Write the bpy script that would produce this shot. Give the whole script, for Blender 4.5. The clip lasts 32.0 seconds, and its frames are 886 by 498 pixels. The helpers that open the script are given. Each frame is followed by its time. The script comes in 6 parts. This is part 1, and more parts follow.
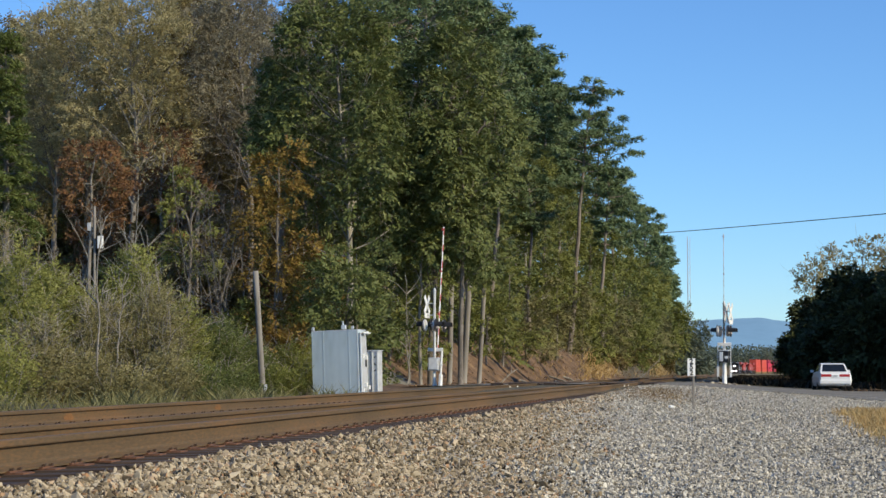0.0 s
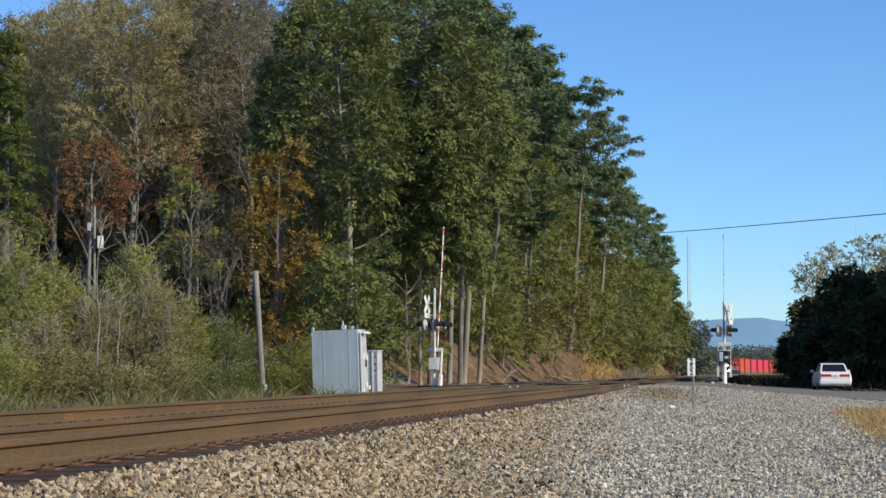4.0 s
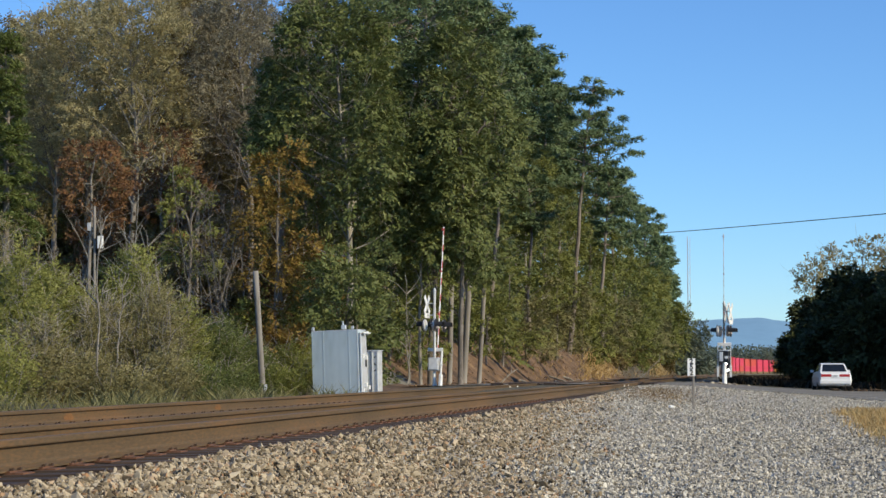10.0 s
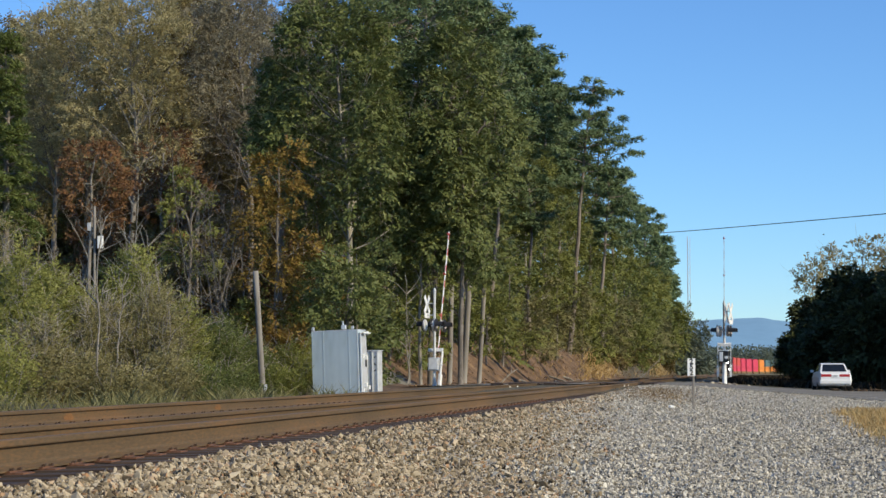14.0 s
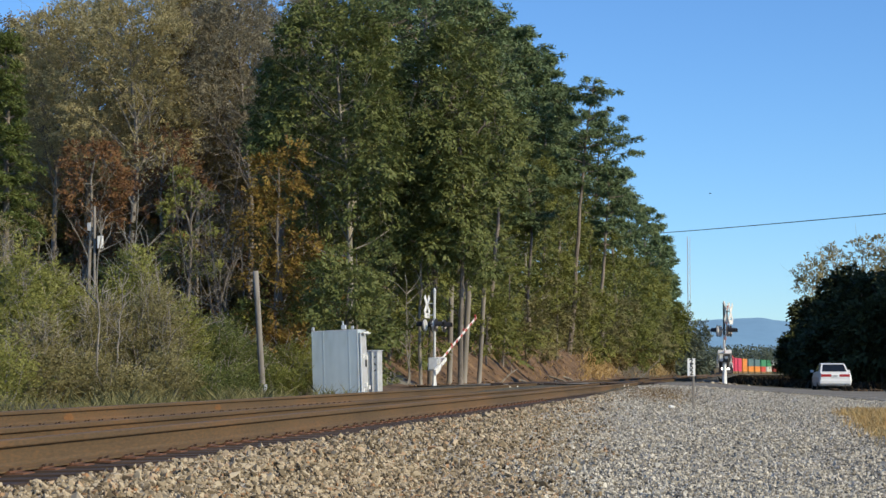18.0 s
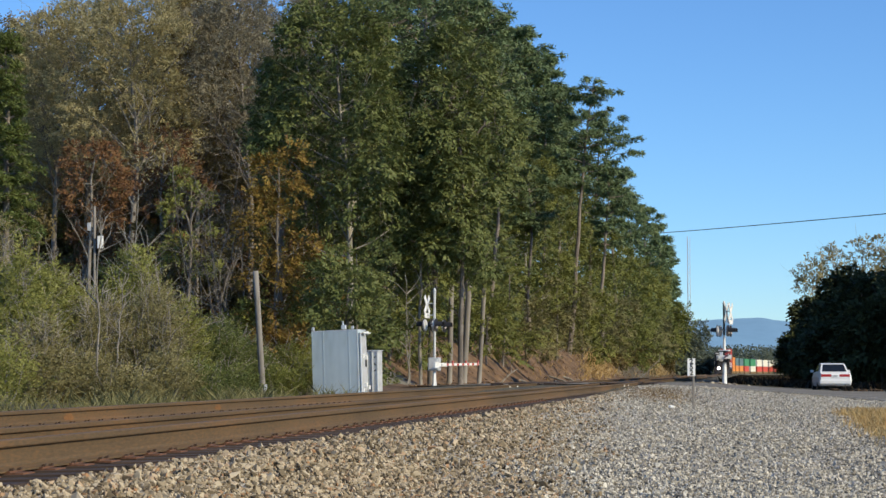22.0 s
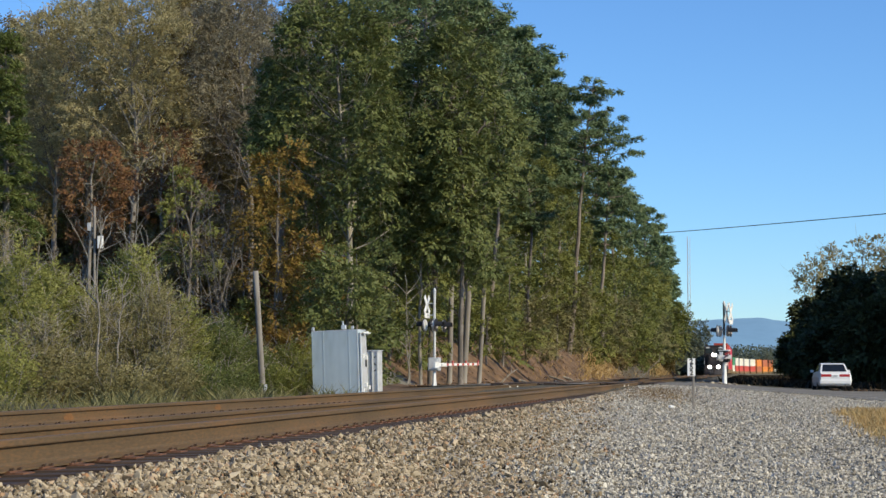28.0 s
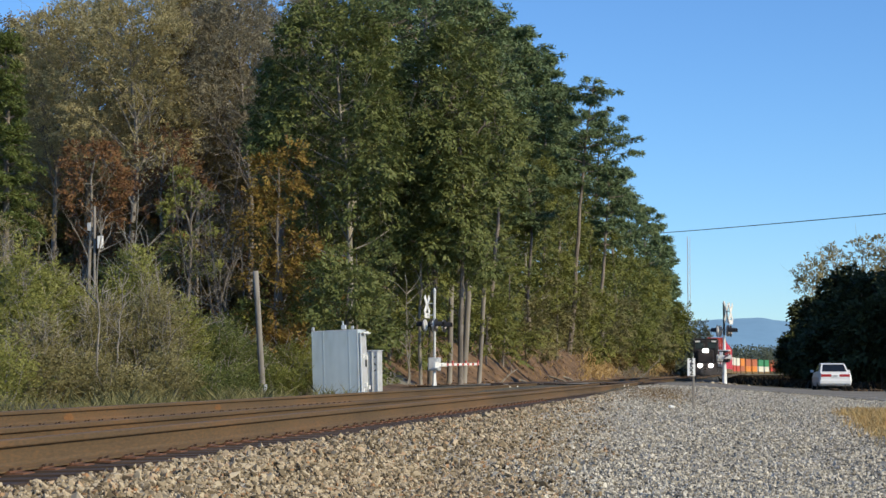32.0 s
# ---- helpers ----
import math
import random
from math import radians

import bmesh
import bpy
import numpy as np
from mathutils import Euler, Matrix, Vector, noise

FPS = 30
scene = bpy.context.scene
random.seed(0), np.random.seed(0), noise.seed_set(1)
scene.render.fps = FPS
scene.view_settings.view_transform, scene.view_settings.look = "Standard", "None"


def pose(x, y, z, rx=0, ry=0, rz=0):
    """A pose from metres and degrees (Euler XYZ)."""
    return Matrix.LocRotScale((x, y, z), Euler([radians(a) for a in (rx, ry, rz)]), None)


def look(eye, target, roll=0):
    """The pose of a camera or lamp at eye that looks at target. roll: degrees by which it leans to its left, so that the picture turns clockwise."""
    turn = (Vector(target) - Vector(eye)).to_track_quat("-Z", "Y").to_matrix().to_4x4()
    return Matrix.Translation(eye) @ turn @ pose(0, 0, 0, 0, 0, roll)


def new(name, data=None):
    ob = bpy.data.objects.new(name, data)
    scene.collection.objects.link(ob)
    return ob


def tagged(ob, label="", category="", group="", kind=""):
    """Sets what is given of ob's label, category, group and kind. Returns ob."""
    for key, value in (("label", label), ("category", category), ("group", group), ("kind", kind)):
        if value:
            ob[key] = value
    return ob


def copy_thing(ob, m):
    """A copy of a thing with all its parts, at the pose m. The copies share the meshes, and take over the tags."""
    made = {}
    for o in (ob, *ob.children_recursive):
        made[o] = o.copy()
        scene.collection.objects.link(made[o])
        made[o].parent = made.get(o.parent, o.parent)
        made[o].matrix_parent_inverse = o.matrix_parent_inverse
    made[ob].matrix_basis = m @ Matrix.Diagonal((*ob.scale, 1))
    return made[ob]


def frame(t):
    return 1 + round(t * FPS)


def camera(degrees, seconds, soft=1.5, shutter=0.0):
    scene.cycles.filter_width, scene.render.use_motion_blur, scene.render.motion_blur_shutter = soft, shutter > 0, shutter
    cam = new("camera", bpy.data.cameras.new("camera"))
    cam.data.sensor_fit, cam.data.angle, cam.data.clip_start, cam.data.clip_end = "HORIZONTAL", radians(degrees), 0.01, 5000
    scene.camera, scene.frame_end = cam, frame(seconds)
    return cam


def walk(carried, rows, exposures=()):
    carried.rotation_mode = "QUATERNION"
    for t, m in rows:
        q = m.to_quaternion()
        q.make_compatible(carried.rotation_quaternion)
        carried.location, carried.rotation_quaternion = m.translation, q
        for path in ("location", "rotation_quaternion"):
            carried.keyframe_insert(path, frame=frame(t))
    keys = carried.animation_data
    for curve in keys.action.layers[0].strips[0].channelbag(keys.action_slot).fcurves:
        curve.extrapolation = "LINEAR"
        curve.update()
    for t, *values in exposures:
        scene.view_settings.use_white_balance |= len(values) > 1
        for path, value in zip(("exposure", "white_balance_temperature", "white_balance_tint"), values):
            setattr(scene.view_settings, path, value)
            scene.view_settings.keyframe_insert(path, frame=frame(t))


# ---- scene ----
cam = camera(27.53, 32.0, soft=1.5)
CAM_Z = 0.961
CAM_POSE = pose(0, 0, CAM_Z, 90 + 3.897, 0, 0)
walk(cam, [(0, CAM_POSE), (32, CAM_POSE)], exposures=[(0, 0.0), (32, 0.0)])

# ---- light ----
SUN_TO = Vector((0.80, -0.52, 0.56)).normalized()
world = bpy.data.worlds.new("sky")
scene.world = world
world.use_nodes = True
wn, wl = world.node_tree.nodes, world.node_tree.links
sky = wn.new("ShaderNodeTexSky")
sky.sky_type = "NISHITA"
sky.sun_disc = False
sky.sun_elevation = math.asin(SUN_TO.z)
sky.sun_rotation = math.atan2(SUN_TO.x, SUN_TO.y)
sky.altitude = 200
sky.air_density = 1.0
sky.dust_density = 0.0
sky.ozone_density = 6.0
wn["Background"].inputs["Strength"].default_value = 0.135
tint = wn.new("ShaderNodeMix")
tint.data_type = "RGBA"
tint.blend_type = "MULTIPLY"
tint.inputs[0].default_value = 1.0
tint.inputs[7].default_value = (0.80, 1.01, 1.20, 1)
wl.new(sky.outputs["Color"], tint.inputs[6])
wl.new(tint.outputs[2], wn["Background"].inputs["Color"])
sun_data = bpy.data.lights.new("sun", "SUN")
sun_data.energy = 4.8
sun_data.angle = radians(0.53)
sun_data.color = (1.0, 0.87, 0.62)
sun = new("sun", sun_data)
sun.matrix_world = look((0, 0, 60), Vector((0, 0, 60)) - SUN_TO)


# ---- materials ----
def bare(name):
    m = bpy.data.materials.new(name)
    m.use_nodes = True
    nt = m.node_tree
    return m, nt, nt.nodes["Principled BSDF"], nt.nodes["Material Output"]


def ramp_node(nt, stops):
    r = nt.nodes.new("ShaderNodeValToRGB")
    el = r.color_ramp.elements
    while len(el) < len(stops):
        el.new(0.5)
    for e, (p, c) in zip(el, stops):
        e.position = p
        e.color = (*c, 1)
    return r


def surf(name, dark, mid, light, scale=4.0, rough=0.8, metal=0.0, bump=0.3, fine=40.0, stretch=(1, 1, 1), vary=0.0, dist=0.01):
    """A worn surface: broad stains, fine grain and relief, in the thing's own metres."""
    m, nt, bs, out = bare(name)
    tc = nt.nodes.new("ShaderNodeTexCoord")
    mp = nt.nodes.new("ShaderNodeMapping")
    mp.inputs["Scale"].default_value = stretch
    nt.links.new(tc.outputs["Object"], mp.inputs["Vector"])
    n1 = nt.nodes.new("ShaderNodeTexNoise")
    n1.inputs["Scale"].default_value = scale
    n1.inputs["Detail"].default_value = 6
    n2 = nt.nodes.new("ShaderNodeTexNoise")
    n2.inputs["Scale"].default_value = fine
    n2.inputs["Detail"].default_value = 4
    for n in (n1, n2):
        nt.links.new(mp.outputs["Vector"], n.inputs["Vector"])
    mix = nt.nodes.new("ShaderNodeMath")
    mix.operation = "MULTIPLY_ADD"
    nt.links.new(n2.outputs["Fac"], mix.inputs[0])
    mix.inputs[1].default_value = 0.45
    sub = nt.nodes.new("ShaderNodeMath")
    sub.operation = "MULTIPLY"
    sub.inputs[1].default_value = 0.6
    nt.links.new(n1.outputs["Fac"], sub.inputs[0])
    nt.links.new(sub.outputs[0], mix.inputs[2])
    last = mix.outputs[0]
    if vary:
        oi = nt.nodes.new("ShaderNodeObjectInfo")
        mv = nt.nodes.new("ShaderNodeMath")
        mv.operation = "MULTIPLY_ADD"
        mv.inputs[1].default_value = vary
        nt.links.new(oi.outputs["Random"], mv.inputs[0])
        nt.links.new(last, mv.inputs[2])
        sh = nt.nodes.new("ShaderNodeMath")
        sh.operation = "SUBTRACT"
        sh.inputs[1].default_value = vary / 2
        nt.links.new(mv.outputs[0], sh.inputs[0])
        last = sh.outputs[0]
    r = ramp_node(nt, [(0.32, dark), (0.52, mid), (0.74, light)])
    nt.links.new(last, r.inputs["Fac"])
    nt.links.new(r.outputs["Color"], bs.inputs["Base Color"])
    bs.inputs["Roughness"].default_value = rough
    bs.inputs["Metallic"].default_value = metal
    if bump:
        b = nt.nodes.new("ShaderNodeBump")
        b.inputs["Strength"].default_value = bump
        b.inputs["Distance"].default_value = dist
        nt.links.new(mix.outputs[0], b.inputs["Height"])
        nt.links.new(b.outputs["Normal"], bs.inputs["Normal"])
    return m


def leafy(name, stops, through_light=0.25, rough=0.5, broad=0.0, scale=0.7, gloss=0.17):
    """Leaves: each its own shade, with broader drifts of colour from bough to bough, some light passing through."""
    m, nt, bs, out = bare(name)
    g = nt.nodes.new("ShaderNodeNewGeometry")
    r = ramp_node(nt, stops)
    last = g.outputs["Random Per Island"]
    if broad:
        tc = nt.nodes.new("ShaderNodeTexCoord")
        n = nt.nodes.new("ShaderNodeTexNoise")
        n.inputs["Scale"].default_value = scale
        n.inputs["Detail"].default_value = 3
        nt.links.new(tc.outputs["Object"], n.inputs["Vector"])
        wide = nt.nodes.new("ShaderNodeMapRange")
        wide.inputs["From Min"].default_value = 0.28
        wide.inputs["From Max"].default_value = 0.72
        nt.links.new(n.outputs["Fac"], wide.inputs["Value"])
        mix = nt.nodes.new("ShaderNodeMix")
        mix.inputs[0].default_value = broad
        nt.links.new(last, mix.inputs[2])
        nt.links.new(wide.outputs["Result"], mix.inputs[3])
        last = mix.outputs[0]
    nt.links.new(last, r.inputs["Fac"])
    nt.links.new(r.outputs["Color"], bs.inputs["Base Color"])
    bs.inputs["Roughness"].default_value = rough
    bs.inputs["Specular IOR Level"].default_value = gloss
    tr = nt.nodes.new("ShaderNodeBsdfTranslucent")
    nt.links.new(r.outputs["Color"], tr.inputs["Color"])
    mx = nt.nodes.new("ShaderNodeMixShader")
    mx.inputs[0].default_value = through_light
    nt.links.new(bs.outputs[0], mx.inputs[1])
    nt.links.new(tr.outputs[0], mx.inputs[2])
    nt.links.new(mx.outputs[0], out.inputs["Surface"])
    return m


def plain(name, c, rough=0.5, metal=0.0, emit=0.0):
    m, nt, bs, out = bare(name)
    bs.inputs["Base Color"].default_value = (*c, 1)
    bs.inputs["Roughness"].default_value = rough
    bs.inputs["Metallic"].default_value = metal
    if emit:
        bs.inputs["Emission Color"].default_value = (*c, 1)
        bs.inputs["Emission Strength"].default_value = emit
    return m


M_RAIL = surf("rusty_rail_steel", (0.062, 0.038, 0.017), (0.112, 0.072, 0.033), (0.21, 0.105, 0.037), 1.2, 0.75, 0.15, 0.25, 60, (1, 0.15, 1))
M_RAILTOP = surf("worn_rail_head", (0.06, 0.042, 0.026), (0.10, 0.072, 0.046), (0.16, 0.12, 0.08), 1.5, 0.75, 0.1, 0.1, 60, (1, 0.1, 1))
M_SPIKE = surf("dark_spike_iron", (0.028, 0.017, 0.011), (0.065, 0.037, 0.021), (0.13, 0.066, 0.034), 20, 0.85)
M_PLATE = surf("rusty_tie_plate", (0.05, 0.025, 0.015), (0.12, 0.055, 0.03), (0.22, 0.10, 0.05), 8, 0.85)
M_TIE = surf("creosoted_tie_wood", (0.018, 0.011, 0.008), (0.046, 0.029, 0.020), (0.095, 0.064, 0.046), 3, 0.9, 0, 0.6, 30, (0.2, 2, 2), 0.15)
M_ASPHALT = surf("worn_grey_asphalt", (0.098, 0.092, 0.081), (0.163, 0.152, 0.132), (0.260, 0.244, 0.207), 0.4, 0.9, 0, 0.4, 25)
M_GALV = surf("galvanised_sheet", (0.376, 0.447, 0.470), (0.456, 0.533, 0.561), (0.528, 0.602, 0.626), 1.1, 0.45, 0.15, 0.06, 6, (1, 1, 0.3))
M_GALVTRIM = surf("bright_galvanised_edge", (0.5, 0.52, 0.54), (0.66, 0.68, 0.7), (0.78, 0.8, 0.8), 3, 0.4, 0.3, 0.05)
M_WHITE = surf("weathered_white_paint", (0.55, 0.55, 0.53), (0.74, 0.74, 0.72), (0.85, 0.85, 0.83), 5, 0.55, 0, 0.08)
M_RED = surf("faded_red_paint", (0.32, 0.045, 0.04), (0.43, 0.07, 0.06), (0.55, 0.12, 0.10), 5, 0.55, 0, 0.05)
M_BLACK = surf("flat_black_paint", (0.008, 0.008, 0.009), (0.016, 0.016, 0.018), (0.03, 0.03, 0.032), 4, 0.6, 0, 0.05)
M_ALU = surf("aluminium_mast", (0.5, 0.5, 0.49), (0.63, 0.63, 0.62), (0.74, 0.74, 0.73), 5, 0.45, 0.2, 0.05)
M_GREYBOX = surf("grey_case_paint", (0.36, 0.37, 0.38), (0.47, 0.48, 0.49), (0.58, 0.59, 0.6), 4, 0.5, 0.1, 0.05)
M_LENS = plain("pale_signal_lens", (0.6, 0.55, 0.54), 0.15)
M_POLE = surf("weathered_pole_wood", (0.128, 0.112, 0.096), (0.216, 0.196, 0.168), (0.304, 0.280, 0.248), 2, 0.9, 0, 0.5, 20, (3, 3, 0.3))
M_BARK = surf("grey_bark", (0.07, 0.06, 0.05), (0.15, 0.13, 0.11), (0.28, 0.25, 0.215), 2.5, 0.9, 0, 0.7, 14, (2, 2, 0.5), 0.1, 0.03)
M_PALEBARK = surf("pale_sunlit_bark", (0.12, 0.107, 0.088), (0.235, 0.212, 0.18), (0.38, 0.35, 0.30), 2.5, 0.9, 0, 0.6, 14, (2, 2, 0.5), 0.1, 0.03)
M_PINEBARK = surf("pine_bark", (0.10, 0.08, 0.065), (0.20, 0.165, 0.135), (0.34, 0.29, 0.25), 2.5, 0.9, 0, 0.8, 10, (2, 2, 0.5), 0.1, 0.03)
L_GREEN = leafy("green_leaves", [(0, (0.066, 0.085, 0.029)), (0.45, (0.131, 0.157, 0.049)), (0.85, (0.201, 0.218, 0.080)), (1, (0.287, 0.285, 0.123))], broad=0.42)
L_OLIVE = leafy("olive_leaves", [(0, (0.087, 0.098, 0.025)), (0.45, (0.169, 0.181, 0.046)), (0.8, (0.238, 0.247, 0.068)), (1, (0.337, 0.325, 0.109))], broad=0.42)
L_BUSH = leafy("bush_leaves", [(0, (0.134, 0.145, 0.038)), (0.5, (0.258, 0.266, 0.074)), (0.88, (0.352, 0.348, 0.119)), (1, (0.559, 0.530, 0.302))], broad=0.4)
L_DRAB = leafy("drab_autumn_leaves", [(0, (0.079, 0.058, 0.023)), (0.4, (0.149, 0.114, 0.043)), (0.75, (0.213, 0.166, 0.062)), (1, (0.288, 0.219, 0.090))], broad=0.42)
L_ORANGE = leafy("orange_autumn_leaves", [(0, (0.10, 0.055, 0.020)), (0.4, (0.20, 0.122, 0.030)), (0.75, (0.275, 0.195, 0.043)), (1, (0.165, 0.168, 0.045))], broad=0.42)
L_RUST = leafy("rust_autumn_leaves", [(0, (0.100, 0.053, 0.027)), (0.5, (0.190, 0.100, 0.045)), (0.85, (0.270, 0.142, 0.059)), (1, (0.180, 0.142, 0.072))], broad=0.42)
L_PINE = leafy("pine_needles", [(0, (0.075, 0.109, 0.051)), (0.5, (0.145, 0.197, 0.089)), (0.85, (0.223, 0.276, 0.131)), (1, (0.327, 0.356, 0.178))], 0.2, broad=0.5)
# needle colour darkened to stand for shade among the crowns
L_SHADY = leafy("needles_darkened_for_shade", [(0, (0.042, 0.052, 0.020)), (0.5, (0.078, 0.090, 0.034)), (1, (0.13, 0.142, 0.055))], 0.1, broad=0.55, gloss=0.05)
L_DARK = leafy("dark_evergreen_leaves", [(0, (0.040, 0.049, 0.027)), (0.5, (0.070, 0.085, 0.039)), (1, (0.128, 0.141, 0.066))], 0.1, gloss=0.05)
# the shade beside the line is put into this dark brown
L_BROWN = leafy("growth_brown_for_shade", [(0, (0.022, 0.017, 0.011)), (0.5, (0.042, 0.033, 0.022)), (1, (0.075, 0.06, 0.04))], 0.1, gloss=0.05)
L_GRASS = leafy("dry_grass_blades", [(0, (0.34, 0.22, 0.09)), (0.5, (0.52, 0.365, 0.155)), (0.85, (0.64, 0.48, 0.235)), (1, (0.42, 0.30, 0.12))])
L_HARD = leafy("grey_olive_autumn_leaves", [(0, (0.198, 0.166, 0.076)), (0.45, (0.342, 0.293, 0.142)), (0.8, (0.458, 0.401, 0.206)), (1, (0.584, 0.528, 0.301))], 0.42, broad=0.42)
L_GREY = leafy("grey_brown_twig_leaves", [(0, (0.172, 0.150, 0.098)), (0.45, (0.270, 0.240, 0.161)), (0.8, (0.356, 0.324, 0.230)), (1, (0.448, 0.420, 0.310))], 0.42, broad=0.42)
L_BRIGHT = leafy("bright_pine_needles", [(0, (0.072, 0.097, 0.024)), (0.5, (0.128, 0.162, 0.044)), (1, (0.200, 0.216, 0.072))], 0.3, broad=0.42)
L_TWIGGY = leafy("tan_olive_bush_leaves", [(0, (0.17, 0.150, 0.065)), (0.45, (0.245, 0.220, 0.098)), (0.8, (0.31, 0.278, 0.135)), (1, (0.38, 0.345, 0.19))], broad=0.42)
# haze is put into these far leaves as a greyer, bluer tint
L_FARWOOD = leafy("far_leaves_haze_tinted", [(0, (0.080, 0.099, 0.066)), (0.5, (0.128, 0.150, 0.102)), (1, (0.184, 0.207, 0.156))], 0.3, broad=0.42)
L_DEAD = leafy("dead_brown_weeds", [(0, (0.13, 0.085, 0.045)), (0.5, (0.24, 0.165, 0.09)), (1, (0.36, 0.27, 0.16))], 0.1)
L_WEED = leafy("green_weeds", [(0, (0.09, 0.09, 0.035)), (0.5, (0.19, 0.18, 0.075)), (0.9, (0.31, 0.275, 0.13)), (1, (0.42, 0.36, 0.2))], broad=0.4)
M_STONE = leafy("pale_tan_ballast_stone", [(0, (0.09, 0.07, 0.045)), (0.3, (0.25, 0.20, 0.13)), (0.6, (0.37, 0.305, 0.21)), (0.85, (0.49, 0.415, 0.30)), (1, (0.32, 0.18, 0.09))], 0.0, 0.9, gloss=0.1)
M_GRAVEL = leafy("grey_gravel_stone", [(0, (0.164, 0.148, 0.120)), (0.4, (0.356, 0.329, 0.270)), (0.75, (0.502, 0.466, 0.390)), (1, (0.629, 0.589, 0.500))], 0.0, 0.9, gloss=0.1)
# rust-brown stone, darkened further for shadow between the tracks and by the lane
M_RUSTSHADE = leafy("rust_stone_shade_darkened", [(0, (0.017, 0.011, 0.007)), (0.5, (0.042, 0.028, 0.018)), (1, (0.080, 0.056, 0.038))], 0.0, 0.95, gloss=0.1)
M_LONE = surf("pale_ballast_stone", (0.09, 0.07, 0.046), (0.30, 0.245, 0.165), (0.48, 0.405, 0.29), 2.5, 0.9, 0, 0.4, 9, (1, 1, 1), 0.5, 0.1)
L_LITTER = leafy("fallen_leaf_litter", [(0, (0.06, 0.038, 0.022)), (0.5, (0.16, 0.092, 0.048)), (0.85, (0.26, 0.155, 0.075)), (1, (0.34, 0.24, 0.12))], 0.0, 0.9)


# ---- building helpers ----
def part(name, bm, material, parent=None, label=""):
    me = bpy.data.meshes.new(name)
    bm.to_mesh(me)
    bm.free()
    me.materials.append(material)
    ob = new(name, me)
    if parent is not None:
        ob.parent = parent
    return tagged(ob, label)


def thing(name, m, label, category, group="", kind=""):
    ob = new(name)
    ob.empty_display_size = 0.2
    ob.matrix_world = m
    return tagged(ob, label, category, group, kind)


class Geo:
    """Collects vertices and faces, then becomes one mesh."""

    def __init__(self):
        self.v, self.f, self.n = [], [], 0

    def add(self, verts, faces):
        verts = np.asarray(verts, float).reshape(-1, 3)
        self.v.append(verts)
        self.f.extend([[i + self.n for i in f] for f in faces])
        self.n += len(verts)

    def box(self, lo, hi, turn=0.0, mid=None):
        x0, y0, z0 = lo
        x1, y1, z1 = hi
        vs = np.array([(x0, y0, z0), (x1, y0, z0), (x1, y1, z0), (x0, y1, z0), (x0, y0, z1), (x1, y0, z1), (x1, y1, z1), (x0, y1, z1)], float)
        self.add(vs, [(0, 3, 2, 1), (4, 5, 6, 7), (0, 1, 5, 4), (1, 2, 6, 5), (2, 3, 7, 6), (3, 0, 4, 7)])

    def tube(self, pts, radii, sides=6, cap=True):
        pts = np.asarray(pts, float)
        n = len(pts)
        radii = np.broadcast_to(np.asarray(radii, float), (n,))
        d = np.gradient(pts, axis=0)
        d /= np.maximum(np.linalg.norm(d, axis=1, keepdims=True), 1e-9)
        ref = np.array([0.31, 0.95, 0.05]) if abs(d[0][2]) > 0.7 else np.array([0.05, 0.08, 1.0])
        a = np.cross(d, ref)
        a /= np.maximum(np.linalg.norm(a, axis=1, keepdims=True), 1e-9)
        b = np.cross(d, a)
        th = np.arange(sides) * 2 * math.pi / sides
        ring = pts[:, None, :] + radii[:, None, None] * (np.cos(th)[None, :, None] * a[:, None, :] + np.sin(th)[None, :, None] * b[:, None, :])
        fs = [(i * sides + j, i * sides + (j + 1) % sides, (i + 1) * sides + (j + 1) % sides, (i + 1) * sides + j) for i in range(n - 1) for j in range(sides)]
        if cap:
            fs += [tuple(range(sides)), tuple(range((n - 1) * sides, n * sides))]
        self.add(ring.reshape(-1, 3), fs)

    def leaves(self, c, size, rng, aspect=0.55, up=0.35, droop=None, three=False, out=None):
        """One small four-cornered leaf at each centre."""
        c = np.asarray(c, float)
        n = len(c)
        size = np.broadcast_to(size, (n,)) * rng.uniform(0.6, 1.3, n)
        nor = rng.normal(size=(n, 3))
        if out is None:
            nor[:, 2] = np.abs(nor[:, 2]) + up
        else:
            nor = nor * 0.5 + np.asarray(out)
            nor[:, 2] += up * 0.6
        nor /= np.linalg.norm(nor, axis=1, keepdims=True)
        t = rng.normal(size=(n, 3)) if droop is None else np.asarray(droop) + rng.normal(size=(n, 3)) * 0.25
        a = t - nor * np.sum(t * nor, axis=1, keepdims=True)
        a /= np.maximum(np.linalg.norm(a, axis=1, keepdims=True), 1e-9)
        b = np.cross(nor, a)
        a = a * (size * 0.5)[:, None]
        b = b * (size * 0.5 * aspect)[:, None]
        if three:
            tri = np.stack([c - a + b * 0.9, c - a * 0.7 - b * 1.1, c + a * 1.25], axis=1).reshape(-1, 3)
            base = self.n
            self.v.append(tri)
            self.f.extend(np.arange(base, base + 3 * n).reshape(n, 3).tolist())
            self.n += 3 * n
            return
        quad = np.stack([c - a, c + b - a * 0.1, c + a, c - b - a * 0.1], axis=1).reshape(-1, 3)
        base = self.n
        self.v.append(quad)
        self.f.extend(np.arange(base, base + 4 * n).reshape(n, 4).tolist())
        self.n += 4 * n

    def sprays(self, p, way, nor, length, leaf, k, rng, slim=0.55):
        """Twigs' ends: k leaves in two rows along each, lying in the spray's own plane."""
        n = len(p)
        way = way / np.maximum(np.linalg.norm(way, axis=1, keepdims=True), 1e-9)
        side = np.cross(nor, way)
        side /= np.maximum(np.linalg.norm(side, axis=1, keepdims=True), 1e-9)
        nor = np.cross(way, side)
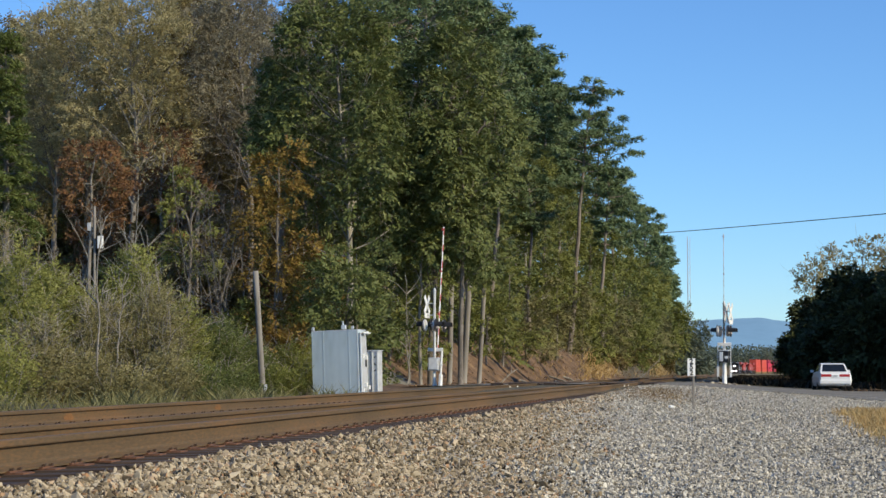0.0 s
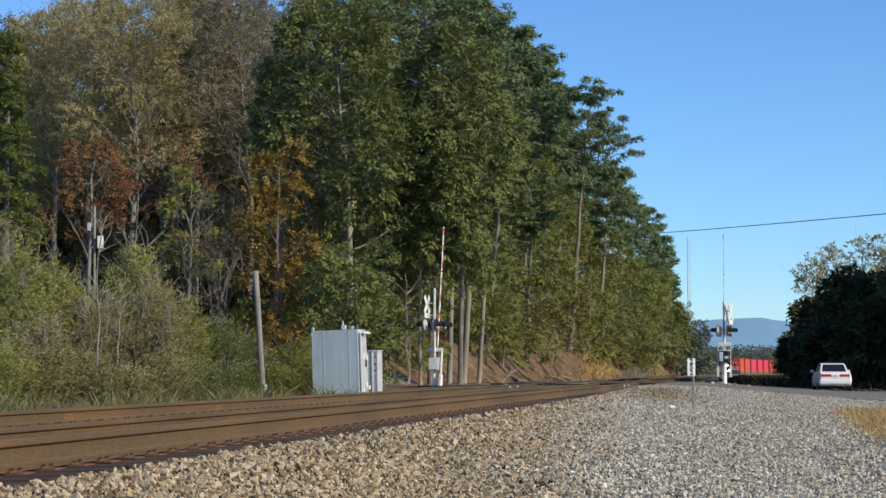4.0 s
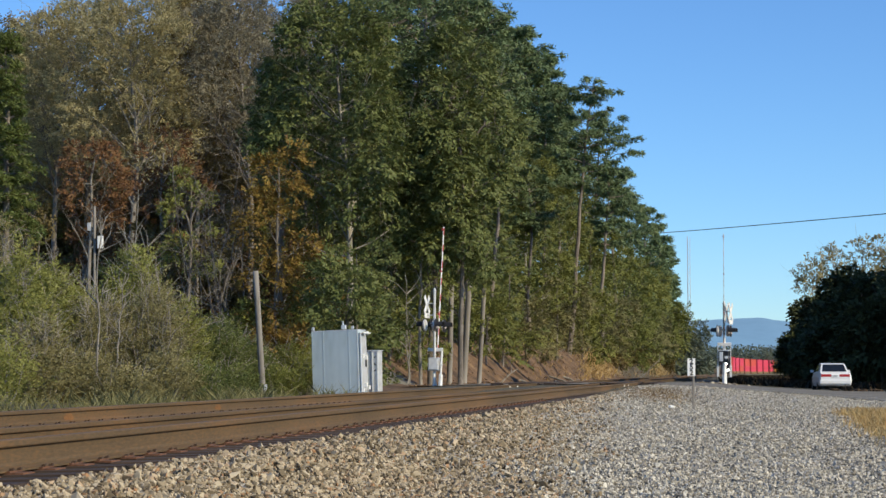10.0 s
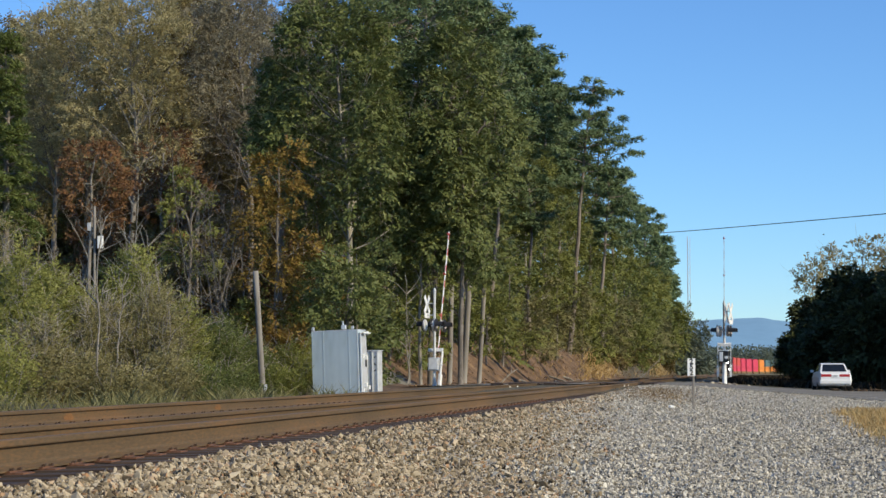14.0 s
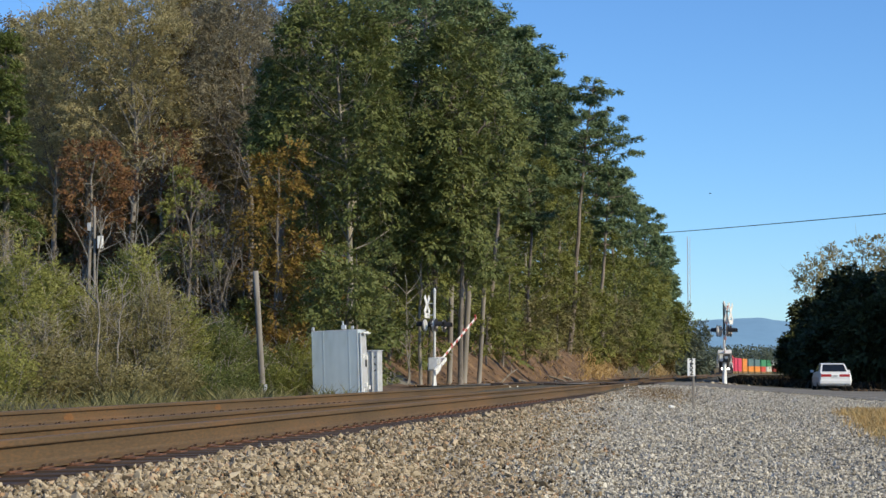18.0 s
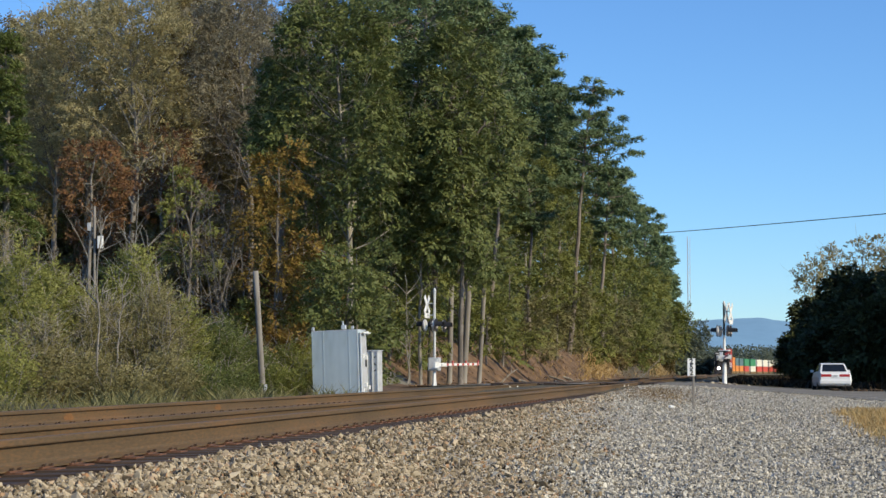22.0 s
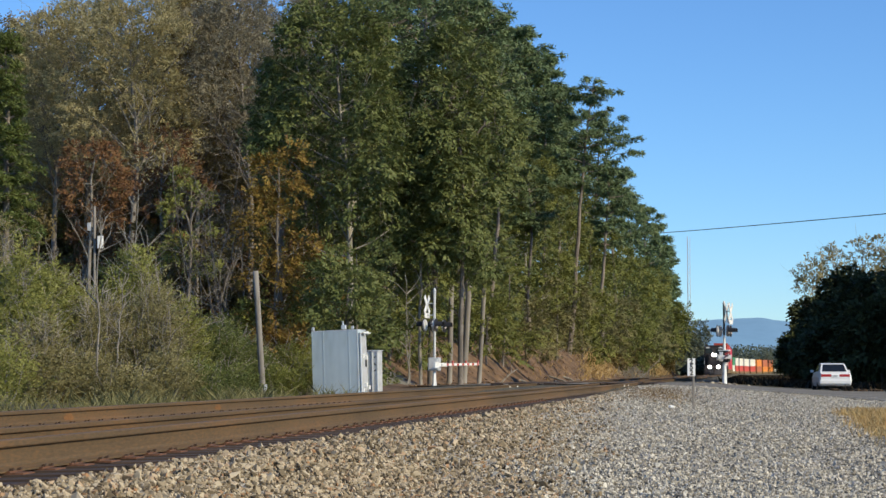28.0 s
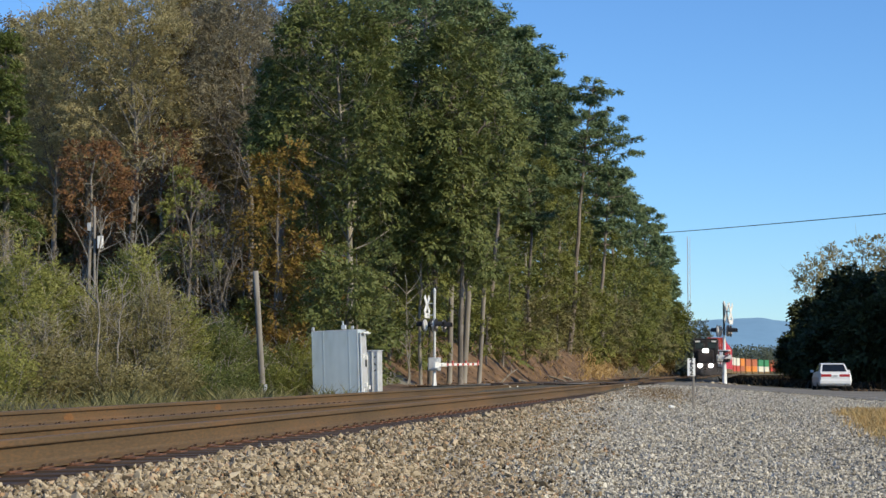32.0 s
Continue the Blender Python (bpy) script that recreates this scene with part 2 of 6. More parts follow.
        ln = (length * rng.uniform(0.6, 1.3, n))[:, None, None]
        t = ((np.arange(k) + 0.6) / k)[None, :, None] + rng.normal(size=(n, k, 1)) * 0.08
        lr = np.where(np.arange(k) % 2, 1.0, -1.0)[None, :, None]
        sz = (leaf * rng.uniform(0.65, 1.3, (n, k)))[:, :, None]
        W, S, N = way[:, None, :], side[:, None, :], nor[:, None, :]
        q = p[:, None, :] + W * ln * t + S * lr * sz * 0.25
        ax = W * 0.55 + S * lr * rng.uniform(0.35, 1.0, (n, k, 1)) + rng.normal(size=(n, k, 3)) * 0.22 - np.array([0, 0, 0.12])
        ax /= np.linalg.norm(ax, axis=2, keepdims=True)
        nn = N + rng.normal(size=(n, k, 3)) * 0.32
        cr = np.cross(nn, ax)
        cr /= np.maximum(np.linalg.norm(cr, axis=2, keepdims=True), 1e-9)
        tri = np.stack([q + cr * sz * slim * 0.5, q - cr * sz * slim * 0.5 + ax * sz * 0.1, q + ax * sz], axis=2).reshape(-1, 3)
        self.v.append(tri)
        self.f.extend(np.arange(self.n, self.n + 3 * n * k).reshape(n * k, 3).tolist())
        self.n += 3 * n * k

    def mesh(self, name, material, smooth=False):
        me = bpy.data.meshes.new(name)
        me.from_pydata(np.concatenate(self.v).tolist() if self.v else [], [], self.f)
        me.materials.append(material)
        if smooth:
            me.shade_smooth()
        me.update()
        return me

    def obj(self, name, material, parent=None, label="", smooth=False):
        ob = new(name, self.mesh(name, material, smooth))
        if parent is not None:
            ob.parent = parent
        return tagged(ob, label)


def block(lo, hi, bevel=0.0):
    bm = bmesh.new()
    bmesh.ops.create_cube(bm, size=1)
    for v in bm.verts:
        for i in range(3):
            v.co[i] = lo[i] if v.co[i] < 0 else hi[i]
    if bevel:
        bmesh.ops.bevel(bm, geom=bm.edges[:], offset=bevel, segments=2, affect="EDGES", profile=0.6)
    return bm


def rod(p0, p1, r0, r1=None, sides=12):
    g = Geo()
    g.tube([p0, p1], [r0, r0 if r1 is None else r1], sides)
    bm = bmesh.new()
    me = g.mesh("rod", M_BLACK)
    bm.from_mesh(me)
    bpy.data.meshes.remove(me)
    return bm


def disc(p, way, r, depth, sides=20):
    w = Vector(way).normalized() * depth
    return rod(p, Vector(p) + w, r, r, sides)


# ---- the lie of the land ----
FOCAL = 3200.0
SLOPE = 0.168
RAIL_TOP = 0.52
TIE_TOP = RAIL_TOP - 0.186
SECOND = -3.95


def xc(y):
    """Middle of the nearer track."""
    return -5.15 + SLOPE * y


def path_points():
    pts = [(xc(y), y, RAIL_TOP) for y in np.arange(-60.0, 450.0, 15.0)]
    x0, y0, x1, y1, s0, s1 = xc(450), 450.0, 124.0, 737.0, SLOPE, 0.30
    for t in np.linspace(0, 1, 24):
        h = y1 - y0
        a, b, c, d = 2 * t**3 - 3 * t**2 + 1, t**3 - 2 * t**2 + t, -2 * t**3 + 3 * t**2, t**3 - t**2
        pts.append((a * x0 + b * h * s0 + c * x1 + d * h * s1, y0 + h * t, RAIL_TOP - 0.35 * t))
    for k in range(1, 45):
        pts.append((x1 + s1 * 15 * k, y1 + 15 * k, RAIL_TOP - 0.35))
    return np.array(pts)


PATH = path_points()
ARC = np.concatenate([[0], np.cumsum(np.linalg.norm(np.diff(PATH[:, :2], axis=0), axis=1))])


def arc_of_y(y):
    return float(np.interp(y, PATH[:, 1], ARC))


def on_path(s):
    return np.array([np.interp(s, ARC, PATH[:, i]) for i in range(3)])


def ease(a, b, v):
    t = np.clip((v - a) / (b - a), 0, 1)
    return t * t * (3 - 2 * t)


ROAD_U = [-40, -20, -9, -6, 1.0, 2.2, 3.6, 5, 8, 10.5, 15, 40]
ROAD_Z = [-0.4, 0.0, 0.36, 0.46, 0.49, 0.47, 0.42, 0.31, 0.10, -0.05, -0.12, -0.4]


def road_z(u):
    return np.interp(u, ROAD_U, ROAD_Z)


def path_x(y):
    return np.interp(y, PATH[:, 1], PATH[:, 0])


def land_z(u, y):
    """Height of the ground u metres right of the nearer track's middle."""
    u, y = np.asarray(u, float), np.asarray(y, float)
    bed = np.interp(u, [-6.6, -5.75, -2.6, -1.95, -1.3, 0.6, 0.85, 1.32, 1.70, 2.5], [0.0, 0.24, 0.29, 0.24, 0.305, 0.305, 0.34, 0.34, 0.31, 0.0])
    flat = np.interp(u, [-200, -40, -12, -6.9, -6.5, 2.5, 9, 14, 60, 400], [7, 0.9, -0.05, -0.1, 0, 0, 0, -0.05, -0.3, -1])
    near = np.maximum(bed, flat)
    near = np.maximum(near, 0.31 * (1 - np.clip((u - 1.7) / 3.0, 0, 1)) * ease(26, 42, y) * (u > 1.0))
    start = np.interp(y, [68, 87, 160], [13.0, 9.5, 8.5])
    tall = np.interp(y, [75, 91, 115, 150], [1.1, 2.1, 2.9, 3.2])
    up = -u - start
    near = near + (tall * ease(0, 4.5, up) + np.clip(up - 3, 0, 40) * 0.07) * ease(66, 80, y)
    cross = ease(44, 66, y) * (1 - ease(100, 118, y))
    road = np.where(u > -8.0, road_z(u) - 0.04, np.maximum(near, road_z(u) - 0.04))
    left = np.where(u > -6.2, 1.0, ease(62, 72, y))
    z = near + (road - near) * cross * left
    z = z + 0.055 * np.sin(0.62 * u + 0.21 * y) * np.sin(0.33 * y - 0.45 * u + 1.0) * ease(2.6, 4.5, u) * (1 - ease(48, 60, y)) * ease(9, 14, y)
    far = ease(365, 480, y)
    return z - 0.5 * far * (np.abs(u + 1.95) > 4.4)


# ---- ground ----
def ground_material():
    m, nt, bs, out = bare("gravel_clay_and_grass_ground")
    ge = nt.nodes.new("ShaderNodeTexCoord")
    pos = ge.outputs["Object"]
    col = nt.nodes.new("ShaderNodeVertexColor")
    col.layer_name = "kind"
    sep = nt.nodes.new("ShaderNodeSeparateColor")
    nt.links.new(col.outputs["Color"], sep.inputs["Color"])

    def noisy(scale, detail=6):
        n = nt.nodes.new("ShaderNodeTexNoise")
        n.inputs["Scale"].default_value = scale
        n.inputs["Detail"].default_value = detail
        nt.links.new(pos, n.inputs["Vector"])
        return n.outputs["Fac"]

    def mixed(fac, a, b):
        x = nt.nodes.new("ShaderNodeMix")
        x.data_type = "RGBA"
        nt.links.new(fac, x.inputs[0])
        nt.links.new(a, x.inputs[6])
        nt.links.new(b, x.inputs[7])
        return x.outputs[2]

    def ramped(fac, stops):
        r = ramp_node(nt, stops)
        nt.links.new(fac, r.inputs["Fac"])
        return r.outputs["Color"]

    vor = nt.nodes.new("ShaderNodeTexVoronoi")
    vor.inputs["Scale"].default_value = 24
    nt.links.new(pos, vor.inputs["Vector"])
    stone = ramped(vor.outputs["Color"], [(0.1, (0.17, 0.155, 0.125)), (0.5, (0.31, 0.285, 0.24)), (0.9, (0.48, 0.455, 0.40))])
    clay = ramped(noisy(0.9), [(0.3, (0.05, 0.033, 0.02)), (0.46, (0.12, 0.074, 0.042)), (0.6, (0.185, 0.112, 0.062)), (0.76, (0.29, 0.20, 0.11))])
    soil = ramped(noisy(1.5), [(0.3, (0.03, 0.028, 0.016)), (0.55, (0.075, 0.065, 0.035)), (0.75, (0.14, 0.12, 0.06))])
    shade = mixed(sep.outputs[0], soil, stone)
    full = mixed(sep.outputs[1], shade, clay)
    nt.links.new(full, bs.inputs["Base Color"])
    bs.inputs["Roughness"].default_value = 0.92
    b = nt.nodes.new("ShaderNodeBump")
    b.inputs["Strength"].default_value = 0.8
    b.inputs["Distance"].default_value = 0.03
    nt.links.new(vor.outputs["Distance"], b.inputs["Height"])
    nt.links.new(b.outputs["Normal"], bs.inputs["Normal"])
    return m


def build_ground():
    ys = np.concatenate([np.arange(-40, 58, 1.0), np.arange(58, 125, 1.0), np.arange(125, 270, 4), np.arange(270, 900, 15), np.geomspace(900, 4900, 14)])
    us = np.concatenate([-np.geomspace(2500, 46, 14), np.arange(-42, -19, 1.4), np.arange(-18.5, -7.2, 0.6), np.arange(-7.0, 3.3, 0.2), np.arange(3.5, 16, 0.75), np.arange(16, 42, 2.0), np.geomspace(46, 2500, 14)])
    U, Y = np.meshgrid(us, ys)
    Z = land_z(U, Y)
    rough = np.random.default_rng(4).normal(size=U.shape)
    Z = Z + rough * np.where((U > 1.6) & (U < 30), 0.005, 0.0) + rough * np.where((U < -9) & (Y > 60), 0.09, 0)
    X = path_x(Y) + U
    ny, nx = U.shape
    g = Geo()
    idx = np.arange(ny * nx).reshape(ny, nx)
    quads = np.stack([idx[:-1, :-1], idx[:-1, 1:], idx[1:, 1:], idx[1:, :-1]], axis=-1).reshape(-1, 4)
    g.v, g.f, g.n = [np.stack([X, Y, Z], axis=-1).reshape(-1, 3)], quads.tolist(), ny * nx
    me = g.mesh("ground", ground_material(), True)
    stone = np.clip(ease(-7.2, -6.2, U) * (1 - ease(9, 12, U)) * (1 - ease(89, 93, Y)) + ease(-7, -6.2, U) * (1 - ease(2.6, 3.4, U)) * (1 - 0.85 * ease(88, 94, Y)), 0, 1)
    stone = stone * np.where((U < 1.25) & (U > -6.0), 0.1, 1.0)
    clay = ease(7.0, 8.5, -U) * (1 - ease(15, 19, -U)) * ease(62, 72, Y) * (1 - 0.8 * ease(195, 230, Y))
    att = me.color_attributes.new("kind", "FLOAT_COLOR", "POINT")
    att.data.foreach_set("color", np.stack([stone, clay, stone * 0, stone * 0 + 1], axis=-1).reshape(-1).astype(np.float32))
    return tagged(new("ground", me), "gravel, clay bank and scrub ground beside the railway", "ground", "", "structure")


ground = build_ground()


def build_road():
    """Asphalt of the level crossing and the lane along the line."""
    us = np.concatenate([np.arange(-26, -5.6, 0.8), np.arange(-5.6, 1.7, 0.2), np.arange(1.8, 30, 0.6)])
    rows = np.linspace(0, 1, 34)
    near = np.interp(us, [-26, -6, 1, 3, 5, 8, 10, 12, 30], [74, 74, 74, 72, 69, 67, 60, 52, 34])
    far = np.interp(us, [-26, -2, 1, 6, 8, 10, 30], [87, 87, 87.5, 89, 91, 98, 99])
    U = np.repeat(us[None, :], 34, 0)
    Y = near + (far - near) * rows[:, None]
    Z = road_z(U) + 0.008 * np.sin(Y * 0.9 + U)
    Z = np.where(U < -8, np.maximum(Z, land_z(U, Y) + 0.03), Z)
    for mid in (0.0, SECOND):
        Z = np.where(np.abs(np.abs(U - mid) - 0.66) < 0.06, Z - 0.04, Z)
    X = xc(Y) + U
    g = Geo()
    ny, nx = U.shape
    idx = np.arange(ny * nx).reshape(ny, nx)
    quads = np.stack([idx[:-1, :-1], idx[:-1, 1:], idx[1:, 1:], idx[1:, :-1]], axis=-1).reshape(-1, 4)
    g.v, g.f, g.n = [np.stack([X, Y, Z], axis=-1).reshape(-1, 3)], quads.tolist(), ny * nx
    ob = g.obj("road", M_ASPHALT, None, "worn grey asphalt road over the level crossing", True)
    return tagged(ob, "", "road", "", "structure")


road = build_road()


# ---- railway track ----
def rail_section():
    half = [(0.0, 0.186), (0.028, 0.186), (0.0365, 0.178), (0.0375, 0.150), (0.034, 0.143), (0.012, 0.132), (0.009, 0.10), (0.009, 0.05), (0.014, 0.032), (0.036, 0.022), (0.076, 0.011), (0.076, 0.0)]
    return half + [(-x, z) for x, z in reversed(half[1:])]


CANT = 0.043  # the near rail lies a little high
track = thing("railway_track", pose(0, 0, 0), "rusty steel rails spiked to dark wooden ties", "track", "", "structure")


def sweep_rail(offset, y0, y1, step, label, lift=0.0):
    sec = rail_section()
    ys = np.arange(y0, y1 + step * 0.5, step)
    cx = path_x(ys)
    dz = np.interp(ys, PATH[:, 1], PATH[:, 2]) - 0.186 + lift
    k = len(sec)
    c = 1 / math.sqrt(1 + SLOPE**2)
    vs = np.array([(cx[i] + (offset + a) / c, ys[i], dz[i] + b) for i in range(len(ys)) for a, b in sec])
    fs = [(i * k + j, (i + 1) * k + j, (i + 1) * k + (j + 1) % k, i * k + (j + 1) % k) for i in range(len(ys) - 1) for j in range(k)]
    g = Geo()
    g.add(vs, fs)
    ob = g.obj("rail", M_RAIL, track, label)
    ob.data.materials.append(M_RAILTOP)
    for i, p in enumerate(ob.data.polygons):
        if i % k in (0, k - 1):
            p.material_index = 1
    return ob


def lift_of(off):
    """The near rail lies a little high, the farthest one low."""
    return CANT if off > 0 else -0.078 if off < -4 else 0.0


for mid in (0.0, SECOND):
    for side in (0.7525, -0.7525):
        sweep_rail(mid + side, -40, 76, 8, "rusty brown rail with dark head shadow", lift_of(mid + side))
        sweep_rail(mid + side, 76, 1000, 8, "", lift_of(mid + side))

C_TRACK = 1 / math.sqrt(1 + SLOPE**2)
TURN = -math.degrees(math.atan(SLOPE))
bm = block((-1.3, -0.115, -0.18), (1.3, 0.115, 0.0), 0.012)
tie_me = bpy.data.meshes.new("tie")
bm.to_mesh(tie_me)
bm.free()
tie_me.materials.append(M_TIE)
g = Geo()
g.box((-0.18, -0.09, 0), (0.18, 0.09, 0.012))
g.box((-0.10, -0.09, 0.012), (-0.08, 0.09, 0.022))
g.box((0.08, -0.09, 0.012), (0.10, 0.09, 0.022))
plate_me = g.mesh("tie_plate", M_PLATE)
g = Geo()
g.tube([(0, 0, -0.03), (0, 0, 0.028)], 0.009, 6)
g.add([(-0.016, -0.016, 0.022), (0.016, -0.016, 0.022), (0.016, 0.022, 0.018), (-0.016, 0.022, 0.018), (-0.010, -0.012, 0.042), (0.010, -0.012, 0.042), (0.010, 0.016, 0.034), (-0.010, 0.016, 0.034)],
      [(0, 3, 2, 1), (4, 5, 6, 7), (0, 1, 5, 4), (1, 2, 6, 5), (2, 3, 7, 6), (3, 0, 4, 7)])
spike_me = g.mesh("spike", M_SPIKE)
trng = np.random.default_rng(11)


def child_of(parent, name, me, m):
    ob = new(name, me)
    ob.parent = parent
    ob.matrix_basis = m
    return ob


tie_y = np.arange(4.96 - 20 * 0.4925 * C_TRACK, 75.0, 0.4925 * C_TRACK)
for mid in (0.0, SECOND):
    for i, y in enumerate(tie_y):
        skew = trng.normal() * 0.6
        cx = xc(y) + mid / C_TRACK
        child_of(track, "tie", tie_me, pose(cx, y, TIE_TOP - 0.014 + (CANT / 2 if mid == 0 else -0.039), 0, -1.64 if mid == 0 else -2.97, TURN + skew))
        if y > 38:
            continue
        for side in (0.7525, -0.7525):
            py = y - side * SLOPE
            off = (mid + side) / C_TRACK
            up = lift_of(mid + side)
            child_of(track, "tie_plate", plate_me, pose(xc(py) + off, py, TIE_TOP - 0.012 + up, 0, 0, TURN))
            for along in (-0.06, 0.055):
                qy = py + along + trng.normal() * 0.006
                child_of(track, "spike", spike_me, pose(xc(qy) + off + 0.092 / C_TRACK, qy, TIE_TOP - 0.003 + up + trng.normal() * 0.003, 0, 0, TURN + 90) @ Matrix.Scale(0.78, 4))
g = Geo()
for y in np.arange(92, 450, 0.55):
    for mid in (0.0, SECOND):
        g.box((xc(y) + mid - 1.3, y - 0.11, TIE_TOP - 0.18), (xc(y) + mid + 1.3, y + 0.11, TIE_TOP - 0.012))
far_ties = g.obj("far_ties", M_TIE, track)
tagged(far_ties, "", "", "", "stuff")


# ---- trees ----
FAR = 0.64  # metres for one step of the range tables below


def at_px(x, d):
    """Metres to the right of the camera's line, d metres away, by the bearing x."""
    return (x - 784) / FOCAL * d


def ground_at(x, y):
    return float(land_z(x - path_x(y), y))


def branch(g, rng, p0, p1, r0, r1, bend=0.12, steps=5, sides=5):
    p0, p1 = np.asarray(p0, float), np.asarray(p1, float)
    t = np.linspace(0, 1, steps)[:, None]
    ln = np.linalg.norm(p1 - p0)
    off = rng.normal(size=3) * ln * bend
    off[2] += ln * bend * 0.6
    pts = p0 + (p1 - p0) * t + off * (t * (1 - t) * 4) + rng.normal(size=(steps, 3)) * ln * 0.012 * (t * (1 - t) * 4)
    g.tube(pts, np.linspace(r0, r1, steps), sides)
    return pts


def broadleaf(name, x, y, height, base, radius, leaf, bark, label, clumps=90, per=90, size=0.2, clump=0.9, seed=1, trunk=0.2, lean=(0, 0), group="", twigs=0.5, top=0.55, limb_r=0.05, spread=1.0, squash=0.75, fans=0, hang=-0.15):
    """A tapered trunk, limbs and a crown of leaf clumps round their ends."""
    rng = np.random.default_rng(seed)
    z0 = ground_at(x, y) - 0.15
    ob = thing(name, pose(x, y, z0), label, "tree" if "bush" not in name and "shrub" not in name else "bush", group)
    wood, crown = Geo(), Geo()
    steps = 9
    t = np.linspace(0, 1, steps)
    wob = np.cumsum(rng.normal(size=(steps, 2)) * height * 0.012, axis=0)
    spine = np.stack([lean[0] * t * height + wob[:, 0] * t, lean[1] * t * height + wob[:, 1] * t, t * height * 0.93], axis=1)
    wood.tube(spine, trunk * (1 - t) ** 0.8 + 0.025, 8)

    def spine_at(z):
        return np.array([np.interp(z, spine[:, 2], spine[:, i]) for i in range(3)])

    bumps = rng.normal(size=(9, 3))
    bumps /= np.linalg.norm(bumps, axis=1, keepdims=True)
    swell = rng.uniform(-0.28, 0.22, 9)
    boughs = max(6, clumps // 7)
    for i in range(boughs):
        hfrac = ((i + rng.uniform()) / boughs) ** 0.9
        z = base + (height - base) * hfrac * 0.97
        prof = radius * math.sqrt(max(0.02, 1 - ((hfrac - (1 - top)) / (max(top, 1 - top) * 1.06)) ** 2))
        a = i * 2.399963 + rng.normal() * 0.35
        d = np.array([math.cos(a), math.sin(a), (hfrac - 0.5) * 1.5])
        d /= np.linalg.norm(d)
        lump = float(np.sum(swell * np.clip(bumps @ d, 0, 1) ** 3))
        rr = prof * (0.35 + 0.55 * rng.uniform() ** 0.5) * (1 + lump)
        s = spine_at(min(z, spine[-1, 2]))
        c = np.array([s[0] + math.cos(a) * rr, s[1] + math.sin(a) * rr * spread, z])
        big = clump * rng.uniform(0.9, 1.75)
        n = max(5, int(per * 7 / 8 * (big / clump / 1.3) ** 2))
        q = rng.normal(size=(n, 3)) + d * 0.5 + np.array([0, 0, 0.45])
        q /= np.linalg.norm(q, axis=1, keepdims=True)
        knob = 1 + 0.22 * np.sin(q @ rng.normal(size=3) * 5 + rng.uniform(0, 6)) + 0.15 * np.sin(q @ rng.normal(size=3) * 9)
        way = q * 0.55 + d * 0.35 + rng.normal(size=(n, 3)) * 0.3 + np.array([0, 0, hang])
        nor = q + np.array([0.1, -0.1, 0.35])
        crown.sprays(c + q * (rng.uniform(0.55, 0.95, n) * knob)[:, None] * big * np.array([1, 1, squash]), way, nor, big * 0.32, size, 8, rng, 0.62)
        if rng.uniform() < twigs * 1.6:
            s0 = spine_at(max(base * 0.8, z - rr * rng.uniform(0.5, 1.1) - 0.3))
            pts = branch(wood, rng, s0, c, limb_r * (0.6 + rr / max(radius, 0.1)), limb_r * 0.3, 0.12)
            for k in range(6):
                q0 = pts[rng.integers(2, len(pts))]
                branch(wood, rng, q0, q0 + (rng.normal(size=3) * 0.6 + d * 0.5 + np.array([0, 0, 0.4])) * big, limb_r * 0.35, limb_r * 0.1, 0.1, 3, 4)
    for i in range(fans):
        a = rng.uniform(0, 2 * math.pi)
        s0 = spine_at(base * 0.7 + (height - base) * rng.uniform(0.0, 0.45))
        reach = radius * rng.uniform(0.5, 0.95)
        tip = s0 + np.array([math.cos(a) * reach, math.sin(a) * reach * 0.7 - 0.4 * radius, reach * rng.uniform(0.9, 1.9)])
        tip[2] = min(tip[2], height * 0.97)
        pts = branch(wood, rng, s0, tip, limb_r * 1.5, limb_r * 0.35, 0.1, 7, 5)
        for k in range(6):
            q0 = pts[rng.integers(2, 7)]
            branch(wood, rng, q0, q0 + rng.normal(size=3) * np.array([0.8, 0.8, 0.5]) + np.array([math.cos(a) * 0.6, -0.2, 1.1]), limb_r * 0.5, limb_r * 0.15, 0.1, 4, 4)
    wood.obj("trunk", bark, ob, "", True)
    crown.obj("crown", leaf, ob)
    return ob


